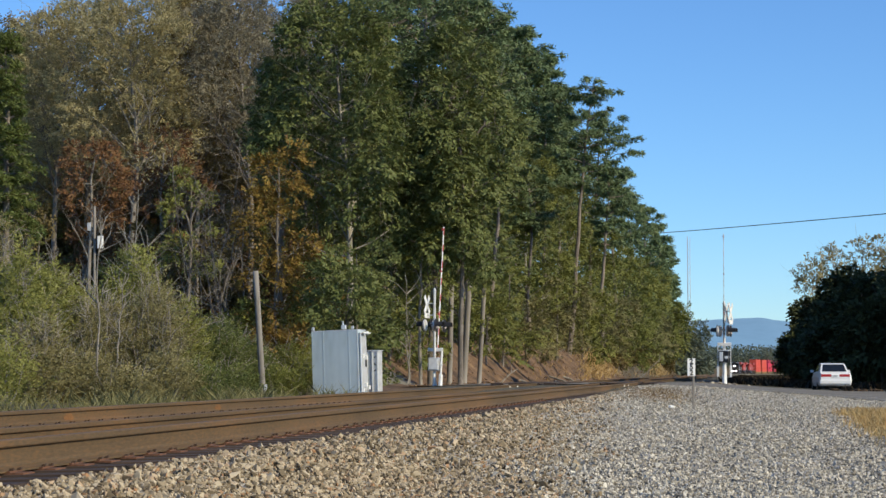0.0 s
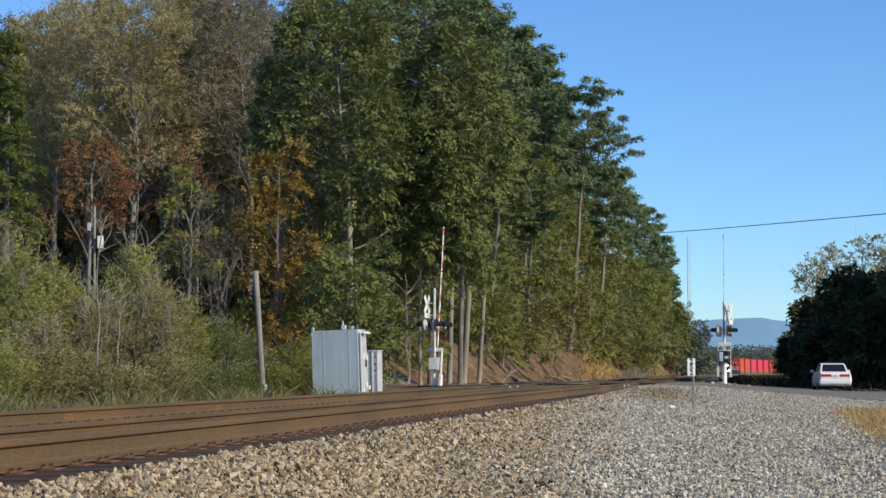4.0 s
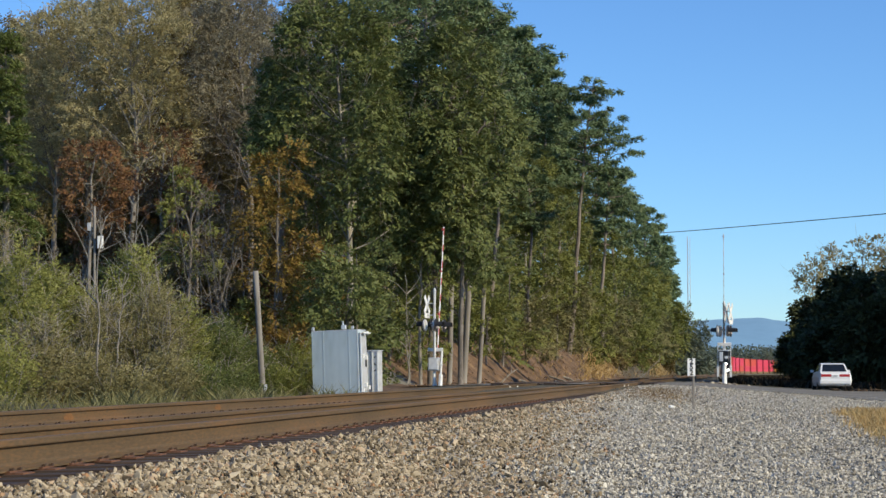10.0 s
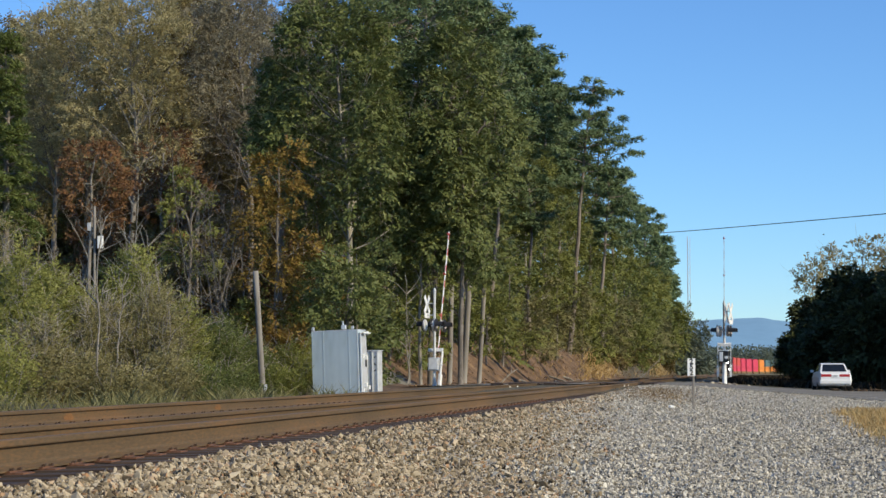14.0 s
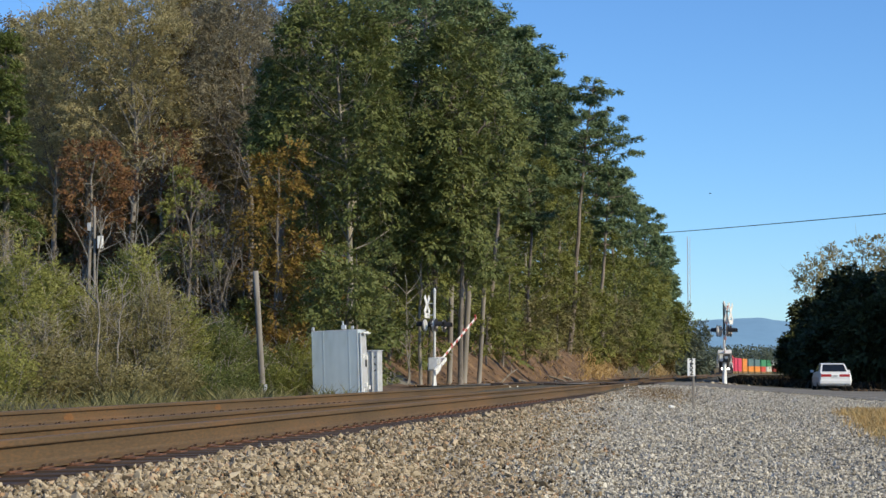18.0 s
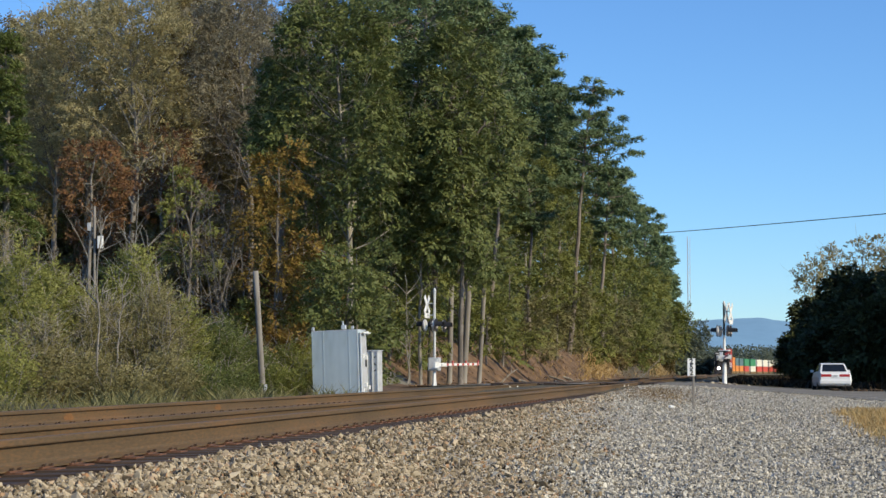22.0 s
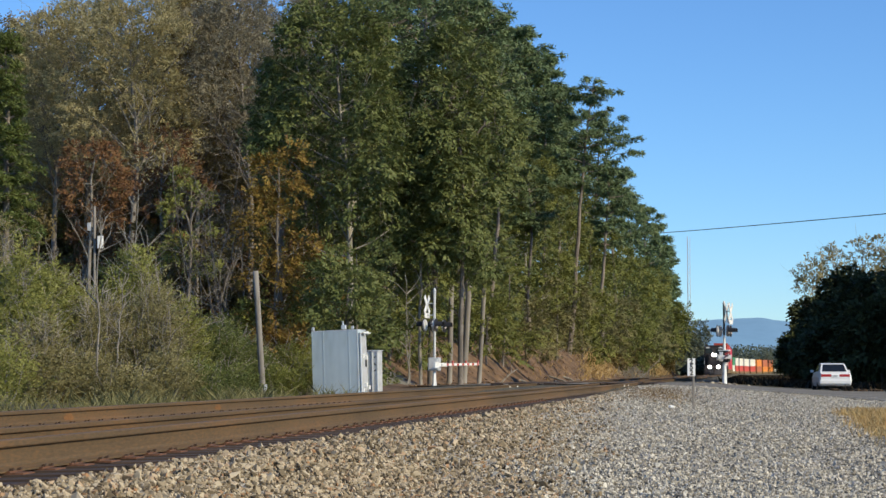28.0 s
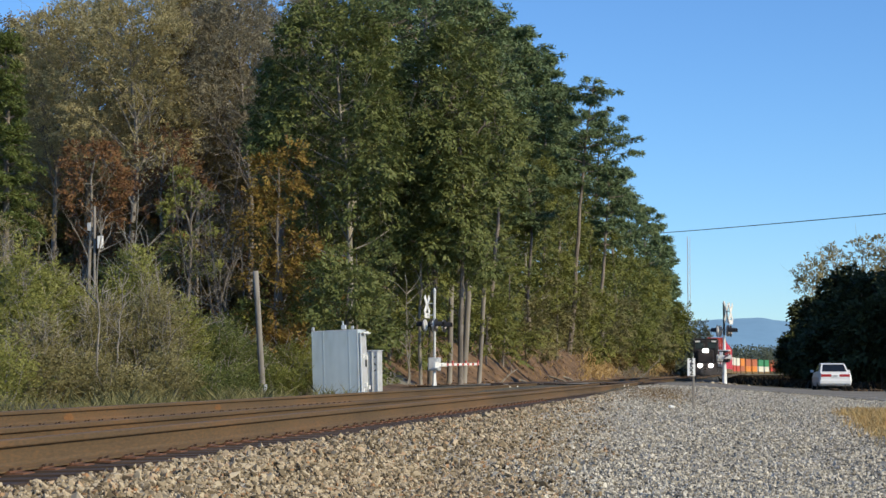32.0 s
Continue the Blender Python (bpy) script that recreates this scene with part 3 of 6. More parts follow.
def pine(name, x, y, height, base, radius, seed=1, trunk=0.2, label="", whorls=16, per=56, leaf=None, group="pines along the railway bank", lean=(0, 0), droop=0.0, needle=0.3, arms=5, shape=1.0, puff=0.58):
    """Tall straight trunk, bare below, with tufts of needles on level limbs."""
    rng = np.random.default_rng(seed)
    z0 = ground_at(x, y) - 0.2
    ob = thing(name, pose(x, y, z0), label or "tall pine with a bare trunk and tufted dark green crown", "tree", group)
    wood, crown = Geo(), Geo()
    t = np.linspace(0, 1, 10)
    wob = np.cumsum(rng.normal(size=(10, 2)) * height * 0.006, axis=0)
    spine = np.stack([lean[0] * t * height + wob[:, 0], lean[1] * t * height + wob[:, 1], t * height * 0.97], axis=1)
    wood.tube(spine, trunk * (1 - t) ** 0.7 + 0.03, 8)
    for i in range(whorls):
        hf = min(max((i + rng.uniform(-0.4, 0.4)) / (whorls - 1), 0), 1)
        z = base + (height - base) * hf
        s = np.array([np.interp(z, spine[:, 2], spine[:, k]) for k in range(3)])
        full = math.sqrt(max(0.03, 1 - ((hf - 0.3) / 0.73) ** 2)) if hf > 0.3 else 0.7 + hf
        if shape > 1:
            full = (1 - hf) ** 0.75 + 0.08
        for j in range(arms):
            a = i * 1.1 + j * 2 * math.pi / arms + rng.normal() * 0.3
            ln = max(0.45, radius * full * rng.uniform(0.5, 1.1))
            end = s + np.array([math.cos(a) * ln, math.sin(a) * ln, ln * (0.10 - droop + 0.45 * hf) + rng.normal() * 0.2])
            branch(wood, rng, s, end, 0.03 + 0.012 * ln, 0.012, 0.06, 5, 5)
            for k in range(2 + int(ln * 0.62 / puff)):
                f = 1.0 - 0.7 * rng.uniform() ** 1.4
                c = s + (end - s) * f + rng.normal(size=3) * np.array([0.5, 0.5, 0.1]) * (0.3 + 0.2 * ln) * min(1, puff * 1.4)
                n = int(per * rng.uniform(0.7, 1.3))
                way = rng.normal(size=(n, 3)) + np.array([math.cos(a) * 0.4, math.sin(a) * 0.4, 0.55])
                way /= np.linalg.norm(way, axis=1, keepdims=True)
                at = c + way * puff * rng.uniform(0.3, 0.85, (n, 1)) * np.array([1, 1, 0.62])
                crown.leaves(at, needle, rng, 0.36, 0.5, way, True, way * 0.5 + np.array([0, 0, 0.4]))
    wood.obj("trunk", M_PINEBARK, ob, "", True)
    crown.obj("crown", leaf or L_PINE, ob)
    return ob


def bare_bush(name, x, y, height, radius, seed, label, bark=None, stems=60, thick=0.028):
    rng = np.random.default_rng(seed)
    z0 = ground_at(x, y) - 0.1
    ob = thing(name, pose(x, y, z0), label, "bush")
    tangle = Geo()
    for i in range(stems):
        wood = Geo()
        a = rng.uniform(0, 2 * math.pi)
        base = np.array([rng.normal() * 0.5, rng.normal() * 0.3, rng.uniform(0, height * 0.6)])
        end = base * 0.5 + np.array([math.cos(a) * radius * rng.uniform(0.3, 1), math.sin(a) * radius * rng.uniform(0.3, 1), height * rng.uniform(0.3, 0.85)])
        end[2] = min(end[2], height)
        pts = branch(wood, rng, base, end, thick, thick * 0.3, 0.22, 7, 4)
        for k in range(7):
            q = pts[rng.integers(2, 7)]
            branch(tangle, rng, q, q + rng.normal(size=3) * np.array([0.6, 0.6, 0.35]) + np.array([0, 0, -0.05]), thick * 0.45, thick * 0.18, 0.25, 5, 4)
        wood.obj("stem", bark or M_PALEBARK, ob, "", True)
    tagged(tangle.obj("twig_tangle", bark or M_PALEBARK, ob, "", True), "", "", "", "stuff")
    return ob


def top_h(ytop, d, x):
    return (659 - ytop) * d / FOCAL + CAM_Z - ground_at(at_px(x, d), d)


def put_broad(name, x, d, ytop, ybase, rpx, *args, **kw):
    d = d * FAR
    X = at_px(x, d)
    h = top_h(ytop, d, x)
    b = top_h(ybase, d, x)
    return broadleaf(name, X, d, h, b, rpx * d / FOCAL, *args, **kw)


def put_pine(x, d, ytop, ybase, rpx, seed, **kw):
    d = d * FAR
    X = at_px(x, d)
    return pine("pine_tree", X, d, top_h(ytop, d, x), top_h(ybase, d, x), rpx * d / FOCAL, seed, **kw)


def bank_y(x, u):
    """How far off the bearing x meets a line u metres beside the nearer track."""
    return (5.15 - u) / (SLOPE - (x - 784) / FOCAL)


T_DRAB = "half-bare tree with thin grey-olive autumn leaves"
# hardwoods behind the brush: the front rank fans out from pale limbs
for i, (x, d, yt, yb, r, lf) in enumerate([(95, 168, 18, 300, 100, L_HARD), (232, 160, -12, 300, 125, L_HARD), (345, 172, 12, 300, 85, L_DRAB), (440, 166, -14, 250, 105, L_GREY), (535, 176, -6, 280, 80, L_GREY), (45, 178, 60, 340, 75, L_HARD)]):
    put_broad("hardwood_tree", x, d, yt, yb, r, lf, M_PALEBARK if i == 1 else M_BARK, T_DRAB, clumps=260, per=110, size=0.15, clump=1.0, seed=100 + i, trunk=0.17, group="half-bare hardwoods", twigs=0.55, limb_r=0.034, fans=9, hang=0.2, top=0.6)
for i, (x, d, yt, yb, r, lf) in enumerate([(150, 186, 0, 330, 110, L_HARD), (300, 190, -25, 330, 120, L_HARD), (400, 190, 0, 360, 110, L_DRAB), (500, 188, -20, 330, 110, L_GREY), (20, 192, 50, 380, 90, L_DRAB)]):
    put_broad("hardwood_tree", x, d, yt, yb, r, lf, M_BARK, "half-bare tree deeper in the wood", clumps=210, per=96, size=0.2, clump=1.25, seed=120 + i, trunk=0.18, group="half-bare hardwoods", twigs=0.5, limb_r=0.03, fans=4, hang=0.15)
# the dense wood behind and below them
for i, (x, d, yt, yb, r, lf) in enumerate([(60, 195, 200, 640, 110, L_OLIVE), (200, 200, 240, 650, 120, L_DRAB), (330, 200, 220, 650, 120, L_DRAB), (450, 200, 240, 650, 110, L_RUST), (560, 190, 200, 640, 110, L_OLIVE), (700, 185, 250, 640, 110, L_GREEN), (820, 195, 230, 620, 100, L_GREEN)]):
    put_broad("wood_tree", x, d, yt, yb, r, lf, M_BARK, "shaded tree deep in the wood", clumps=130, per=64, size=0.26, clump=1.5, seed=140 + i, trunk=0.2, group="trees deep in the wood", twigs=0.3)
put_broad("rust_tree", 155, 132, 245, 405, 58, L_RUST, M_PALEBARK, "small tree with rust-red autumn leaves", clumps=90, per=56, size=0.14, clump=0.6, seed=201, trunk=0.09, fans=3, limb_r=0.022)
put_broad("orange_tree", 487, 122, 260, 600, 62, L_ORANGE, M_BARK, "tree with orange and yellow autumn leaves", clumps=120, per=64, size=0.15, clump=0.65, seed=202, trunk=0.07, limb_r=0.02)
put_broad("orange_tree", 572, 136, 320, 600, 60, L_ORANGE, M_BARK, "tree with brown-orange autumn leaves", clumps=80, per=64, size=0.15, clump=0.7, seed=203, trunk=0.07, limb_r=0.02)
put_broad("orange_tree", 285, 150, 240, 480, 70, L_RUST, M_BARK, "tree with thin brown-orange autumn leaves", clumps=100, per=60, size=0.16, clump=0.8, seed=204, trunk=0.09, limb_r=0.022)
put_broad("small_green_tree", 330, 130, 295, 480, 42, L_OLIVE, M_BARK, "slender tree with olive-green leaves", clumps=60, per=60, size=0.14, clump=0.55, seed=205, trunk=0.06)
put_broad("small_green_tree", 630, 124, 425, 690, 84, L_GREEN, M_BARK, "low green tree at the wood's edge", clumps=110, per=60, size=0.14, clump=0.65, seed=206, trunk=0.06, limb_r=0.02)
put_broad("small_green_tree", 560, 140, 500, 690, 60, L_OLIVE, M_BARK, "low olive tree at the wood's edge", clumps=80, per=60, size=0.14, clump=0.65, seed=207, trunk=0.06, limb_r=0.02)
put_broad("small_green_tree", 745, 134, 380, 610, 62, L_OLIVE, M_PALEBARK, "slender yellow-green tree with a pale trunk", clumps=90, per=56, size=0.15, clump=0.6, seed=208, trunk=0.07, limb_r=0.02, hang=-0.4)
put_broad("small_green_tree", 690, 140, 400, 640, 60, L_GREEN, M_BARK, "slender green tree at the wood's edge", clumps=80, per=56, size=0.15, clump=0.65, seed=209, trunk=0.06, limb_r=0.02)
put_broad("small_green_tree", 820, 150, 420, 610, 55, L_OLIVE, M_BARK, "slender olive tree behind the cut poles", clumps=80, per=56, size=0.15, clump=0.65, seed=210, trunk=0.06, limb_r=0.02)
# the great green tree and its neighbours
put_broad("green_tree", 622, 132, 8, 400, 150, L_GREEN, M_PALEBARK, "tall leafy green tree with a pale trunk", clumps=330, per=118, size=0.19, clump=0.95, seed=217, trunk=0.15, limb_r=0.035, top=0.58, hang=-0.3)
put_broad("green_tree", 762, 136, 62, 470, 112, L_GREEN, M_BARK, "broad leafy green tree in full leaf", clumps=260, per=118, size=0.19, clump=0.9, seed=212, trunk=0.15, top=0.55, hang=-0.35)
put_broad("green_tree", 815, 134, 190, 480, 56, L_GREEN, M_BARK, "leafy green tree with drooping boughs", clumps=130, per=100, size=0.18, clump=0.75, seed=213, trunk=0.12, hang=-0.5)
# olive trees along the bank
for i, (x, u, yt, yb, r, lab) in enumerate([(930, -13.5, 262, 590, 78, "yellowing olive-green tree on the clay bank"), (880, -14.5, 330, 590, 60, "yellowing olive-green tree on the clay bank"), (985, -14, 330, 600, 55, "olive-green tree on the clay bank"), (1012, -17, 280, 600, 52, "olive-green tree on the clay bank"), (972, -18, 250, 580, 50, "olive-green tree on the clay bank"), (1046, -14, 400, 615, 62, "olive-green tree on the clay bank"), (1104, -14, 450, 625, 52, "olive-green tree beyond the bank"), (1150, -14, 480, 632, 42, "olive-green tree far down the line"), (1184, -13, 545, 640, 24, "olive-green tree far down the line")]):
    d = bank_y(x, u)
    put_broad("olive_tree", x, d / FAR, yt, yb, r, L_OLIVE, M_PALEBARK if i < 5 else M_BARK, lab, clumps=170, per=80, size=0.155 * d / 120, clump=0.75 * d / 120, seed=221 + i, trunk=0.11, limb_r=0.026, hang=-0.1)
# pines: the great stand first, then one by one down the line
for i, (x, u, yt, yb, r) in enumerate([(682, -17, -70, 240, 105), (768, -17, -80, 280, 110), (832, -16, -60, 250, 96), (876, -16, -4, 290, 84), (918, -17, 42, 320, 68), (955, -17, 95, 350, 56), (984, -16, 150, 380, 44), (992, -20, 200, 420, 44), (730, -24, -60, 300, 120), (845, -24, -10, 330, 95), (900, -24, 60, 330, 70)]):
    d = bank_y(x, u)
    put_pine(x, d / FAR, yt, yb, r, 300 + i, trunk=0.2, whorls=13, arms=7, per=66, puff=0.0062 * d, needle=0.0026 * d)
for i, (x, u, yt, yb, r, lean) in enumerate([(1003, -12.0, 140, 330, 58, 0.06), (1040, -14.5, 205, 400, 74, 0.05), (1066, -12.2, 300, 430, 52, 0.02), (1094, -14, 300, 440, 50, 0), (1118, -15, 345, 500, 45, 0), (1136, -15, 370, 520, 42, 0), (1152, -15, 398, 540, 38, 0), (1166, -15, 420, 560, 32, 0), (1178, -15, 440, 575, 22, 0), (1187, -15, 490, 600, 17, 0), (936, -11.8, 300, 400, 40, 0.01), (862, -12.2, 200, 330, 44, 0.02)]):
    d = bank_y(x, u)
    put_pine(x, d / FAR, yt, yb, r, 330 + i, trunk=(0.14 + 0.0005 * d) if i < 10 else 0.15, whorls=9, arms=5, per=58, puff=0.0044 * d, needle=0.0022 * d, lean=(lean, 0))
# added tree: its darkened needles take the place of shade in the green crown
put_pine(492, 142, 95, 300, 62, 371, trunk=0.16, whorls=16, arms=7, per=40, puff=0.5, needle=0.22, leaf=L_SHADY, group="", label="added dark evergreen standing in for shade among the crowns")
put_pine(12, 112, 45, 400, 62, 360, trunk=0.15, whorls=22, arms=8, per=70, needle=0.15, puff=0.42, shape=2.0, group="", droop=0.15, leaf=L_BRIGHT, label="bright green young pine at the wood's edge")


def brush(x, d, ytop, rpx, leaf, label, stems=22, leaves=110, bare_stems=6, seed=1, size=0.095, low=0.12, twigs=8):
    """A many-stemmed bush: stems that rise and spread from the ground, leafy twigs along them."""
    rng = np.random.default_rng(seed)
    d = d * FAR
    X, h, R = at_px(x, d), top_h(ytop, d, x), rpx * d / FOCAL
    ob = thing("brush_bush", pose(X, d, ground_at(X, d) - 0.1), label, "bush", "brush along the track")
    wood, crown = Geo(), Geo()
    for i in range(stems + bare_stems):
        a = i * 2.399963 + rng.normal() * 0.3
        rad = R * math.sqrt((i % stems + 0.5) / stems) * rng.uniform(0.8, 1.15)
        tip = np.array([math.cos(a) * rad, math.sin(a) * rad * 0.8, h * (1 - 0.5 * min(1, rad / R) ** 2) * rng.uniform(0.72, 1.04)])
        root = np.array([math.cos(a) * rad * 0.35, math.sin(a) * rad * 0.3, 0.0])
        stem = Geo()
        pts = branch(stem, rng, root, tip, 0.03 if i < stems else 0.04, 0.007, 0.07, 8, 5)
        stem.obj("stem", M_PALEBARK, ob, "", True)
        for k in range(twigs):
            q0 = pts[rng.integers(2, 8)]
            branch(wood, rng, q0, q0 + rng.normal(size=3) * np.array([0.35, 0.35, 0.2]) + np.array([math.cos(a) * 0.2, math.sin(a) * 0.2 - 0.1, 0.55]), 0.011, 0.004, 0.12, 4, 4)
        if i >= stems:
            continue
        t = low + (1 - low) * rng.uniform(size=leaves) ** 0.8
        at = np.stack([np.interp(t, np.linspace(0, 1, 8), pts[:, j]) for j in range(3)], axis=1)
        q = rng.normal(size=(leaves, 3)) * np.array([1, 1, 0.6])
        out = q + np.array([math.cos(a) * 0.6, math.sin(a) * 0.6, 0])
        at = at + q * (0.16 + 0.26 * (1 - np.abs(2 * t - 1.0)))[:, None]
        crown.sprays(at, out * 0.5 + np.array([0, 0, 0.9]), out * 0.6 + np.array([0.25, -0.35, 0.45]), 0.3, size, 7, rng, 0.45)
    tagged(wood.obj("twig_tangle", M_PALEBARK, ob, "", True), "", "", "", "stuff")
    crown.obj("crown", leaf, ob)
    return ob


# shaded undergrowth below the hardwoods
for i, (x, d, yt, r, lf) in enumerate([(612, 120, 480, 44, L_GREEN), (60, 150, 360, 80, L_DRAB), (180, 152, 420, 70, L_RUST), (260, 146, 400, 70, L_DRAB), (345, 152, 420, 70, L_DRAB), (430, 148, 380, 70, L_DRAB), (520, 150, 420, 70, L_RUST), (600, 150, 440, 70, L_OLIVE), (455, 124, 560, 50, L_OLIVE), (545, 128, 570, 55, L_OLIVE), (690, 146, 520, 60, L_OLIVE), (480, 118, 610, 40, L_ORANGE)]):
    put_broad("understorey_shrub", x, d, yt, 670, r, lf, M_BARK, "shaded shrub below the tall hardwoods", clumps=95, per=60, size=0.19, clump=0.85, seed=160 + i, trunk=0.05, group="undergrowth of the wood", twigs=0.3, limb_r=0.016)
# low growth close behind the track
for i, (x, d, yt, r, lf) in enumerate([(5, 80, 600, 50, L_BUSH), (80, 83, 628, 56, L_TWIGGY), (150, 85, 615, 46, L_TWIGGY), (225, 84, 650, 50, L_TWIGGY), (300, 86, 620, 40, L_TWIGGY), (350, 88, 640, 44, L_GREEN), (405, 92, 645, 40, L_GREEN), (505, 100, 655, 30, L_OLIVE)]):
    brush(x, d, yt, r, lf, "low scrubby growth close behind the track", 16, 52, 1, 430 + i, 0.1, 0.03, 2)
# brush along the near side of the wood
for i, (x, d, yt, r, lf, lv, bs, lab) in enumerate([
        (30, 88, 425, 75, L_BUSH, 120, 4, "broad green willow bush with pale stems"), (105, 92, 440, 62, L_BUSH, 110, 4, "broad green willow bush with pale stems"),
        (238, 96, 392, 66, L_BUSH, 110, 4, "tall yellow-green bush with thin stems"), (175, 90, 500, 62, L_TWIGGY, 60, 14, "drab olive bush with pale stems"),
        (268, 91, 470, 62, L_TWIGGY, 62, 14, "drab olive bush with pale stems"), (318, 96, 510, 46, L_BUSH, 80, 6, "yellow-green bush with thin stems"),
        (0, 97, 395, 70, L_TWIGGY, 80, 6, "tall drab olive bush"), (70, 84, 560, 66, L_TWIGGY, 70, 10, "low drab bush with arching pale stems"),
        (385, 108, 555, 50, L_GREEN, 110, 2, "dark green bush behind the leaning pole"), (430, 112, 590, 46, L_GREEN, 100, 2, "dark green bush behind the leaning pole"),
        (515, 116, 600, 52, L_OLIVE, 90, 2, "low olive bush by the steel cabinet")]):
    brush(x, d, yt, r, lf, lab, 24, lv, bs, 400 + i, 0.12 if lf is L_BUSH else 0.10)
bare_bush("bare_thicket", at_px(385, 80), 80, 9.0, 1.9, 450, "leafless grey thicket of tangled branches", M_BARK, stems=34, thick=0.022)


def sapling(x, d, ytop, lean, seed, label):
    """A slender leafless stem with a few side shoots."""
    rng = np.random.default_rng(seed)
    X = at_px(x, d)
    h = top_h(ytop, d, x)
    ob = thing("bare_sapling", pose(X, d, ground_at(X, d) - 0.1), label, "tree", "bare saplings")
    t = np.linspace(0, 1, 12)
    wob = np.cumsum(rng.normal(size=(12, 2)) * 0.05, axis=0)
    pts = np.stack([lean * h * t + wob[:, 0], wob[:, 1], t * h], axis=1)
    g = Geo()
    g.tube(pts, (0.03 * (1 - t) + 0.010) * (1 if d < 100 else 2.6), 7)
    g.obj("trunk", M_PALEBARK, ob, "", True)
    for k in range(9):
        q = pts[rng.integers(4, 12)]
        g = Geo()
        branch(g, rng, q, q + np.array([rng.normal() * 0.5, rng.normal() * 0.3, rng.uniform(0.4, 1.1)]), 0.016, 0.005, 0.12, 6, 4)
        g.obj("shoot", M_PALEBARK, ob, "", True)


for x, d, yt, lean, sd in ((168, 54, 380, -0.01, 1), (112, 54, 590, -0.25, 2), (198, 55, 480, 0.08, 3), (230, 80, 330, 0.03, 6), (720, 84, 480, 0.0, 9), (728, 85, 560, 0.02, 10), (958, 150, 520, 0.01, 12), (898, 132, 540, 0.01, 11), (972, 155, 570, 0.03, 13), (982, 158, 560, 0.04, 14)):
    sapling(x, d, yt, lean, 700 + sd, "slender leafless stem in the brush")
for i, (x, d, yt, r) in enumerate([(890, 189, 470, 50), (985, 243, 490, 50), (1030, 280, 520, 45), (1070, 325, 530, 45), (1110, 386, 550, 42), (1145, 463, 570, 34), (1170, 539, 585, 28), (1190, 621, 600, 20), (860, 177, 540, 45), (930, 209, 540, 50)]):
    put_broad("bank_shrub", x, d, yt, 618, r, L_WEED if i % 2 else L_OLIVE, M_BARK, "green shrub on the clay bank", clumps=50, per=70, size=0.16 * d / 170, clump=0.7 * d / 170, seed=470 + i, trunk=0.05, group="shrubs on the bank", twigs=0.4, limb_r=0.02)
srng = np.random.default_rng(52)
for i in range(22):
    Y = 128 + 12.0 * i + srng.uniform(-3, 3)
    u = -13.2 - srng.uniform(0, 1.6)
    broadleaf("bank_shrub", float(path_x(Y)) + u, Y, srng.uniform(1.8, 3.4), 0.15, 1.9, L_WEED if i % 3 else L_OLIVE, M_BARK, "green shrub on the clay bank", clumps=46, per=60, size=0.22, clump=0.8, seed=620 + i, trunk=0.04, group="shrubs on the bank", twigs=0.2, limb_r=0.02)
for i in range(14):
    Y = 212 + 17.0 * i + srng.uniform(-4, 4)
    broadleaf("bank_shrub", float(path_x(Y)) - 10.6 - srng.uniform(0, 1.4), Y, srng.uniform(1.3, 2.6), 0.1, 1.7, L_OLIVE if i % 2 else L_DRAB, M_BARK, "low olive-brown shrub at the foot of the bank", clumps=44, per=52, size=0.26, clump=0.8, seed=650 + i, trunk=0.04, group="shrubs on the bank", twigs=0.2, limb_r=0.02)
# dark wood on the shaded side
for i, (x, d, yt, r) in enumerate([(1410, 330, 604, 22), (1432, 300, 568, 26), (1444, 270, 545, 36), (1463, 250, 530, 38), (1480, 230, 505, 44), (1505, 215, 495, 44), (1530, 200, 505, 44), (1560, 190, 497, 48), (1600, 180, 485, 56), (1462, 215, 575, 44), (1500, 200, 560, 55), (1560, 180, 540, 60), (1430, 250, 604, 34)]):
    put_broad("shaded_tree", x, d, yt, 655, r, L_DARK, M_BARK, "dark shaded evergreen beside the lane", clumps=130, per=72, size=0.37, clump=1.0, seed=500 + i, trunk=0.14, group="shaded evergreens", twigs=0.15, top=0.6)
for i, (x, d, yt, r) in enumerate([(1518, 300, 422, 30), (1446, 320, 472, 20), (1562, 300, 418, 34), (1490, 310, 446, 26)]):
    put_broad("thin_tree", x, d, yt, 560, r, L_HARD, M_PALEBARK, "thin half-bare tree above the evergreens", clumps=60, per=40, size=0.3, clump=1.2, seed=540 + i, trunk=0.14, group="thin trees above the evergreens", twigs=0.8)
# tall trees added out of view to shade the lane
for i, (X, Y, h) in enumerate([(41, 99, 21), (42, 108, 22), (44, 118, 22), (47, 129, 20), (50, 140, 18), (55, 153, 16), (61, 170, 15)]):
    broadleaf("lane_tree", X, Y, h, 1.5, 6.5, L_DARK, M_BARK, "unseen tall dark evergreen added to shade the lane", clumps=120, per=48, size=0.8, clump=2.3, seed=560 + i, trunk=0.25, group="shaded evergreens", twigs=0.1)


# unseen pines with thickened trunks, added to throw shadow bars on the clay bank
for i, (x, s0) in enumerate([(893, 31), (916, 31), (958, 34), (978, 34), (1020, 38)]):
    Y = bank_y(x, -10.8)
    pine("pine_tree", at_px(x, Y) + 0.8 * s0, Y - 0.52 * s0, 33, 27, 2.4, 380 + i, trunk=0.8, whorls=6, arms=5, per=30, puff=0.6, needle=0.4, group="tall pines across the lane", label="unseen very tall pine added to throw shadow bars on the bank")


